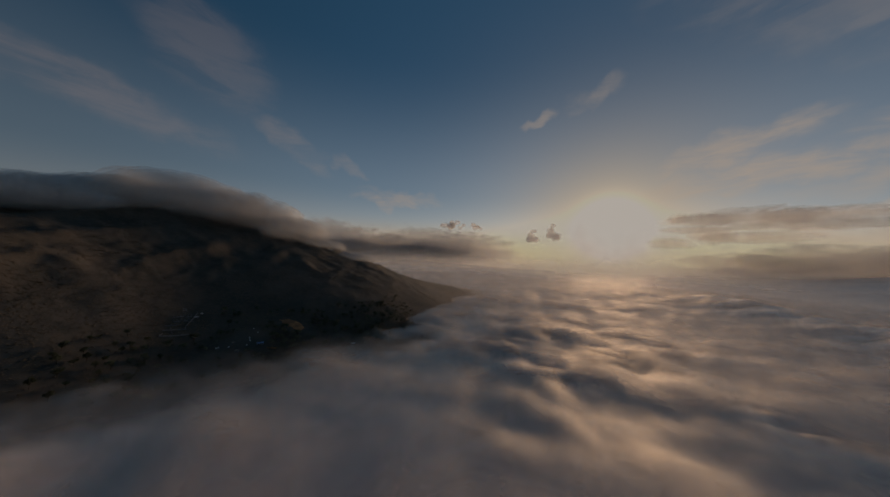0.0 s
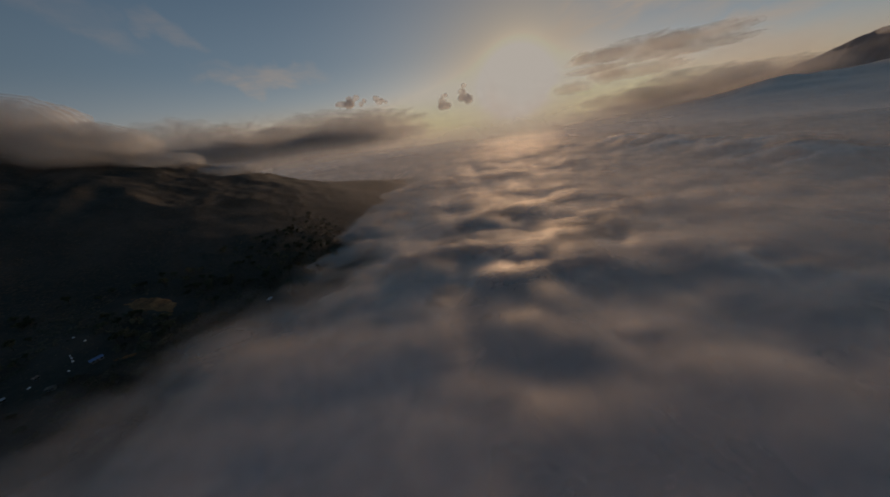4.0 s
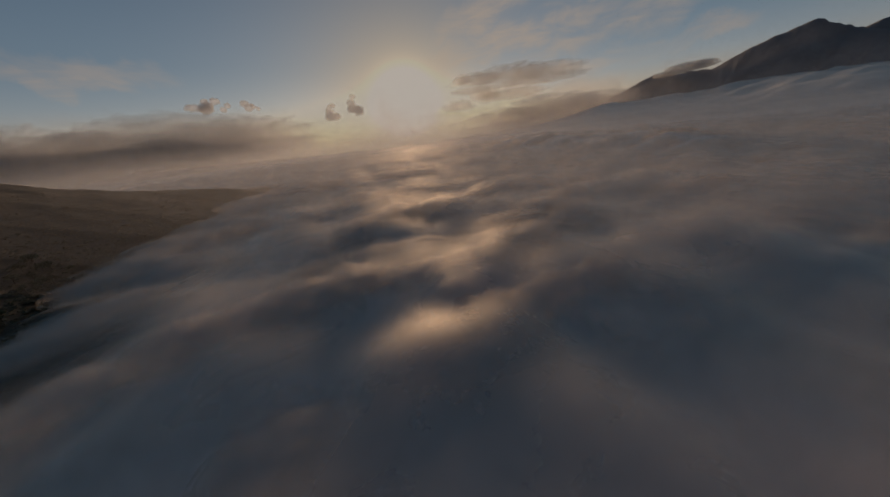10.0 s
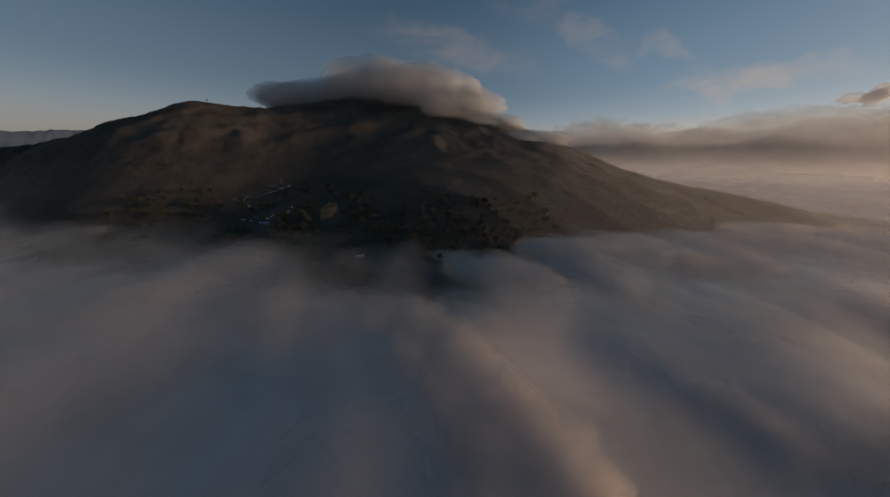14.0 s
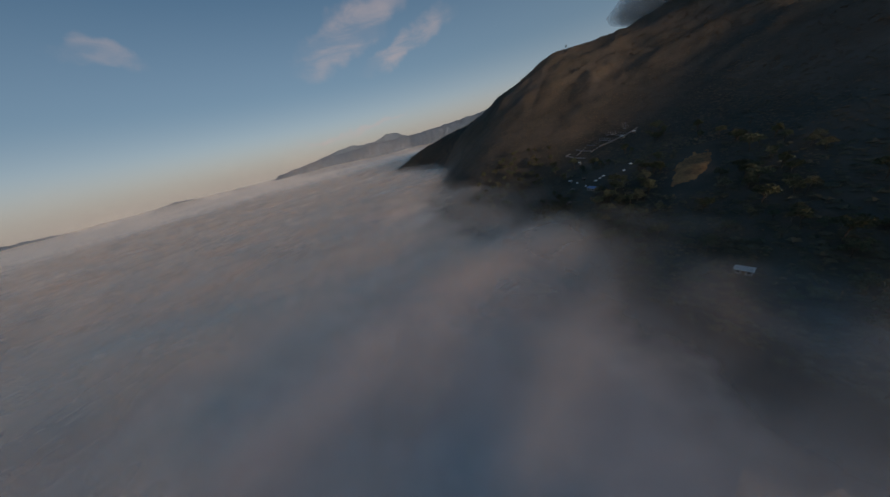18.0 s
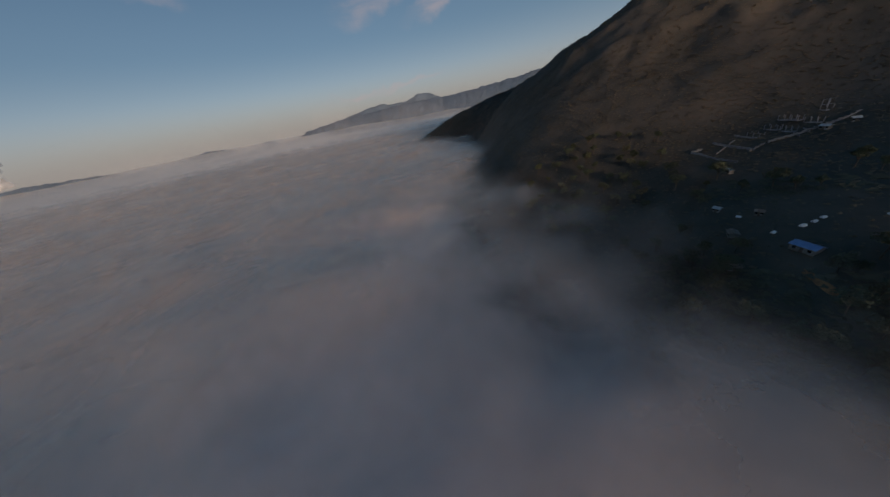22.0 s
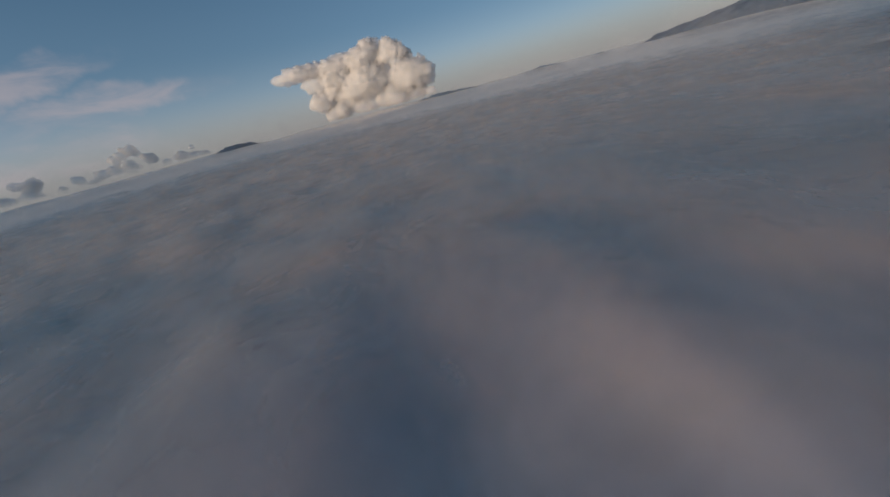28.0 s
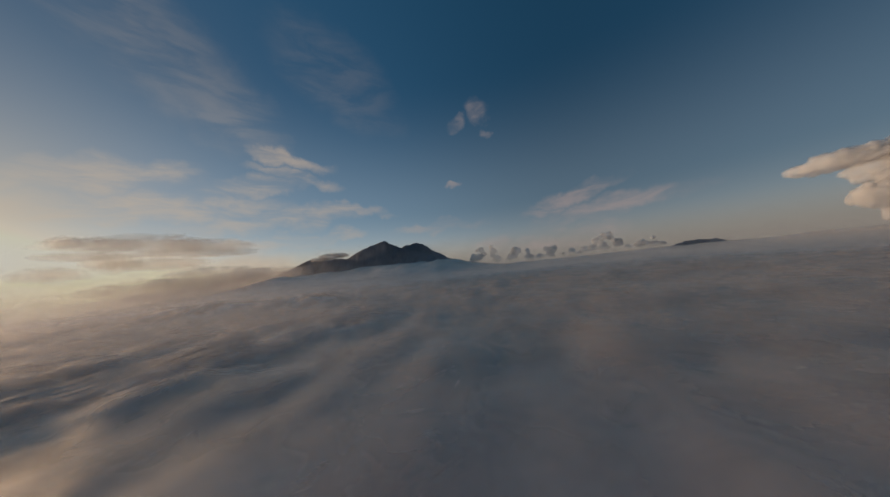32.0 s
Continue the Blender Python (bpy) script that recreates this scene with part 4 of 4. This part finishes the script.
# ---- bare earth where the slope has slipped
def bare_patch(name, cx, cy, a, b, turn, label, mat):
    n, rings = 40, 9
    bm = bmesh.new()
    rows = []
    for k in range(rings):
        row = []
        for i in range(n):
            t = 2 * math.pi * i / n
            r = k / (rings - 1) * (1 + 0.35 * float(rough(np.array([math.cos(t) * 1.7 + cx]), np.array([math.sin(t) * 1.7 + cy]), 5, 3)[0]))
            u, v = math.cos(t) * r * a, math.sin(t) * r * b
            x, y = cx + u * math.cos(turn) - v * math.sin(turn), cy + u * math.sin(turn) + v * math.cos(turn)
            row.append(bm.verts.new((x, y, height_at(x, y) + 0.35 - 0.75 * (k / (rings - 1)) ** 4)))
        rows.append(row)
    for k in range(rings - 1):
        for i in range(n):
            j = (i + 1) % n
            if k == 0:
                bm.faces.new((rows[0][0], rows[1][i], rows[1][j])) if i not in (n - 1,) else bm.faces.new((rows[0][0], rows[1][i], rows[1][j]))
            else:
                bm.faces.new((rows[k][i], rows[k + 1][i], rows[k + 1][j], rows[k][j]))
    bmesh.ops.delete(bm, geom=[v for v in bm.verts if not v.link_faces], context="VERTS")
    me = bpy.data.meshes.new(name)
    bm.to_mesh(me)
    bm.free()
    me.polygons.foreach_set("use_smooth", np.ones(len(me.polygons), bool))
    me.materials.append(mat)
    return tagged(new(name, me), label, "bare earth", kind="structure")


bare_patch("bare_earth", -345, 337, 31, 10, 3.02, "landslip of bare orange earth on the slope", earth_mat)
bare_patch("earth_path", -321, 284, 8, 1.6, 0.8, "short worn earth path below the blue roof", earth_mat)


# ---- houses
def house(x, y, turn, long, deep, wall_high, rise, roof_mat, label, sheets=8):
    """A small house with a gabled sheet roof; origin at its floor."""
    root = new("house")
    root.matrix_basis = pose(x, y, height_at(x, y) - 0.3, 0, 0, turn)
    w, d, h = long / 2, deep / 2, wall_high
    for name, b in (("wall", (-w, w, -d, -d + 0.15, 0, h)), ("wall", (-w, w, d - 0.15, d, 0, h)), ("wall", (-w, -w + 0.15, -d + 0.15, d - 0.15, 0, h)), ("wall", (w - 0.15, w, -d + 0.15, d - 0.15, 0, h))):
        part(name, boxed(*b), plaster_mat, root)
    for s in (-1, 1):
        gable = bmesh.new()
        pts = [(s * w, -d, h), (s * w, d, h), (s * w, 0, h + rise - 0.08)]
        a = [gable.verts.new(p) for p in pts]
        b = [gable.verts.new((p[0] - s * 0.15, p[1], p[2])) for p in pts]
        gable.faces.new(a), gable.faces.new(list(reversed(b)))
        for i in range(3):
            gable.faces.new((a[i], b[i], b[(i + 1) % 3], a[(i + 1) % 3]))
        bmesh.ops.recalc_face_normals(gable, faces=gable.faces[:])
        part("gable", gable, plaster_mat, root)
    over = 0.45
    for s in (-1, 1):
        for k in range(sheets):
            x0 = -w - over + (long + 2 * over) * k / sheets
            x1 = -w - over + (long + 2 * over) * (k + 1) / sheets - 0.02
            bm = bmesh.new()
            lift = 0.0 if k % 2 else 0.02
            n = 4
            top, bot = [], []
            for i in range(n + 1):
                xx = x0 + (x1 - x0) * i / n
                wave = 0.03 * (i % 2)
                top.append((bm.verts.new((xx, 0, h + rise + 0.05 + wave + lift)), bm.verts.new((xx, s * (d + over), h - rise * over / d + 0.05 + wave + lift))))
                bot.append((bm.verts.new((xx, 0, h + rise + wave + lift)), bm.verts.new((xx, s * (d + over), h - rise * over / d + wave + lift))))
            for i in range(n):
                bm.faces.new((top[i][0], top[i][1], top[i + 1][1], top[i + 1][0]))
                bm.faces.new((bot[i][0], bot[i + 1][0], bot[i + 1][1], bot[i][1]))
                bm.faces.new((top[i][1], bot[i][1], bot[i + 1][1], top[i + 1][1]))
            bmesh.ops.recalc_face_normals(bm, faces=bm.faces[:])
            part("roof_sheet", bm, roof_mat, root)
    part("ridge_cap", boxed(-w - over, w + over, -0.18, 0.18, h + rise + 0.06, h + rise + 0.13, bevel=0.03), roof_mat, root)
    door = part("door", boxed(-0.45, 0.45, -d - 0.03, -d - 0.004, 0, 2.0), wood_mat, root)
    part("door_handle", boxed(0.32, 0.38, -d - 0.08, -d - 0.03, 0.95, 1.05), rim_mat, door)
    for wx in (-0.62, 0.62):
        win = part("window", boxed(wx * w - 0.5, wx * w + 0.5, -d - 0.02, -d - 0.004, 0.9, 1.9), glass_mat, root)
        part("window_frame", boxed(wx * w - 0.56, wx * w + 0.56, -d - 0.06, -d - 0.021, 1.9, 1.98), wood_mat, win)
        part("window_sill", boxed(wx * w - 0.6, wx * w + 0.6, -d - 0.12, -d - 0.021, 0.82, 0.9), concrete_mat, win)
    return tagged(root, label, "house", group="houses below the village")


house(-336, 278, 62, 7.0, 4.6, 2.5, 0.8, blue_roof_mat, "small house with a blue sheet-metal roof among trees")
house(-254, 366, 80, 5.6, 3.8, 2.4, 0.6, grey_roof_mat, "house with a pale grey metal roof in the mist", 9)
for x, y, turn, long, mat, label in ((-348, 257, 20, 3.0, rust_roof_mat, "small hut with a rusty metal roof on the slope"), (-369, 247, 70, 1.9, grey_roof_mat, "tiny pale-roofed hut on open ground"),
                                     (-326, 262, 120, 2.6, rust_roof_mat, "small shed with a rusty roof beside trees"), (-406, 243, 40, 2.1, grey_roof_mat, "small pale-roofed hut below the terrace walls"),
                                     (-450, 271, 60, 2.6, grey_roof_mat, "small house with a pale roof beside the long wall"), (-455, 280, 110, 1.7, grey_roof_mat, "tiny white-roofed hut above the terraces"),
                                     (-363, 262, 95, 1.8, rust_roof_mat, "small hut with a rusty metal roof")):
    house(x, y, turn, long * 1.5, long * 1.1, 2.2, 0.6, mat, label, 5)


# ---- white tents
def make_tent():
    """A small round-backed canvas tent on hoops."""
    root = new("canvas_tent")
    skin = bmesh.new()
    rows = []
    for k in range(9):
        x = -1.3 + 2.6 * k / 8
        sag = 1 - 0.05 * (k % 2) - 0.12 * (abs(x) / 1.3) ** 4
        rows.append([skin.verts.new((x, -0.85 * math.cos(math.pi * i / 10) * (0.97 if k % 2 else 1.0), 1.25 * sag * math.sin(math.pi * i / 10) ** 0.8 + 0.02)) for i in range(11)])
    for r, s in zip(rows, rows[1:]):
        for i in range(10):
            skin.faces.new((r[i], r[i + 1], s[i + 1], s[i]))
    skin.faces.new(rows[-1])
    skin.faces.new(list(reversed(rows[0])))
    bmesh.ops.recalc_face_normals(skin, faces=skin.faces[:])
    part("canvas", skin, paint_mat, root)
    part("ground_sheet", boxed(-1.4, 1.4, -0.95, 0.95, -0.15, 0.02, bevel=0.02), wood_mat, root)
    part("flap", boxed(1.27, 1.31, -0.35, 0.35, 0.03, 0.95, bevel=0.01), plaster_mat, root)
    for s in (-1, 1):
        pole = bmesh.new()
        tube(pole, (s * 1.3, 0, 0.0), (s * 1.3, 0, 1.35), 0.03, 0.025, 6)
        part("pole", pole, wood_mat, root)
    return tagged(root, "small white round-backed canvas tent on bare ground", "tent", group="tents above the blue roof")


tent = make_tent()
for n, (x, y, turn) in enumerate(((-351.0, 275.4, 150), (-354.2, 277.8, 150), (-357.2, 279.6, 148), (-347.4, 268.6, 158), (-362.0, 256.0, 100), (-361.0, 294.0, 120), (-372.0, 296.0, 140))):
    m = pose(x, y, height_at(x, y) + 0.1, 0, 0, turn) @ Matrix.Scale(0.85, 4)
    if n:
        copy_thing(tent, m)
    else:
        tent.matrix_basis = m


# ---- the walled terraces and unfinished concrete frames up the slope
def terrace_wall(a, b, high, label):
    a, b = Vector((*a, 0)), Vector((*b, 0))
    root = new("terrace_wall")
    root.location = (*a.xy, height_at(a.x, a.y))
    way = b - a
    n = max(2, int(way.length / 2.4))
    turn = math.atan2(way.y, way.x)
    for k in range(n):
        p, q = a + way * (k / n), a + way * ((k + 1) / n)
        z = (height_at(p.x, p.y) + height_at(q.x, q.y)) / 2
        step = way.length / n
        for name, bm, dz in (("wall_panel", boxed(0.0, step - 0.02, -0.2, 0.2, -0.8, high, bevel=0.03), 0), ("coping", boxed(-0.03, step + 0.01, -0.27, 0.27, high + 0.004, high + 0.12, bevel=0.02), 0)):
            ob = part(name, bm, concrete_mat, root)
            ob.matrix_basis = Matrix.Translation(Vector((p.x, p.y, z)) - root.location) @ pose(0, 0, 0, 0, 0, math.degrees(turn))
    return tagged(root, label, "wall", group="terrace walls of the village")


def frame_house(x, y, turn, nx, ny, bay, storeys, label):
    """An unfinished concrete frame: columns, beams and slabs."""
    root = new("concrete_frame")
    root.matrix_basis = pose(x, y, height_at(x, y) - 0.4, 0, 0, turn)
    part("floor_slab", boxed(-0.3, (nx - 1) * bay + 0.3, -0.3, (ny - 1) * bay + 0.3, 0, 0.5, bevel=0.03), concrete_mat, root)
    column = boxed(-0.16, 0.16, -0.16, 0.16, 0, 2.6, bevel=0.02)
    me = bpy.data.meshes.new("column")
    column.to_mesh(me)
    column.free()
    me.materials.append(concrete_mat)
    for s in range(storeys):
        for i in range(nx):
            for j in range(ny):
                if s and (i + j) % 3 == 2:
                    continue
                share("column", me, root, pose(i * bay, j * bay, 0.5 + s * 2.9))
        if s < storeys - 1 or nx < 3:
            for j in range(ny):
                part("beam", boxed(-0.2, (nx - 1) * bay + 0.2, j * bay - 0.14, j * bay + 0.14, 3.1 + s * 2.9, 3.4 + s * 2.9, bevel=0.02), concrete_mat, root)
    return tagged(root, label, "building frame", group="unfinished frames in the village")


for a, b, high in (((-428, 219), (-417, 244), 1.1), ((-438, 227), (-430, 248), 1.2), ((-427, 232), (-442, 237), 0.8), ((-429, 246), (-437, 251), 0.9), ((-437, 252), (-459, 276), 1.2),
                   ((-449, 235), (-443, 246), 1.0), ((-428, 219), (-431, 224), 1.2), ((-443, 263), (-449, 260), 0.8), ((-447, 266), (-453, 263), 0.8), ((-459, 276), (-466, 281), 0.9)):
    terrace_wall(a, b, high, "long pale concrete terrace wall on the slope")
for x, y, turn, nx, ny, bay, storeys in ((-448, 241, 62, 3, 2, 3.4, 1), (-455, 247, 58, 3, 2, 3.4, 1), (-463, 251, 56, 4, 2, 3.4, 1), (-452, 254, 52, 3, 2, 3.2, 1), (-460, 262, 50, 3, 2, 3.4, 1), (-471, 266, 50, 2, 2, 3.4, 2)):
    frame_house(x, y, turn, nx, ny, bay, storeys, "unfinished grey concrete frame with bare columns")
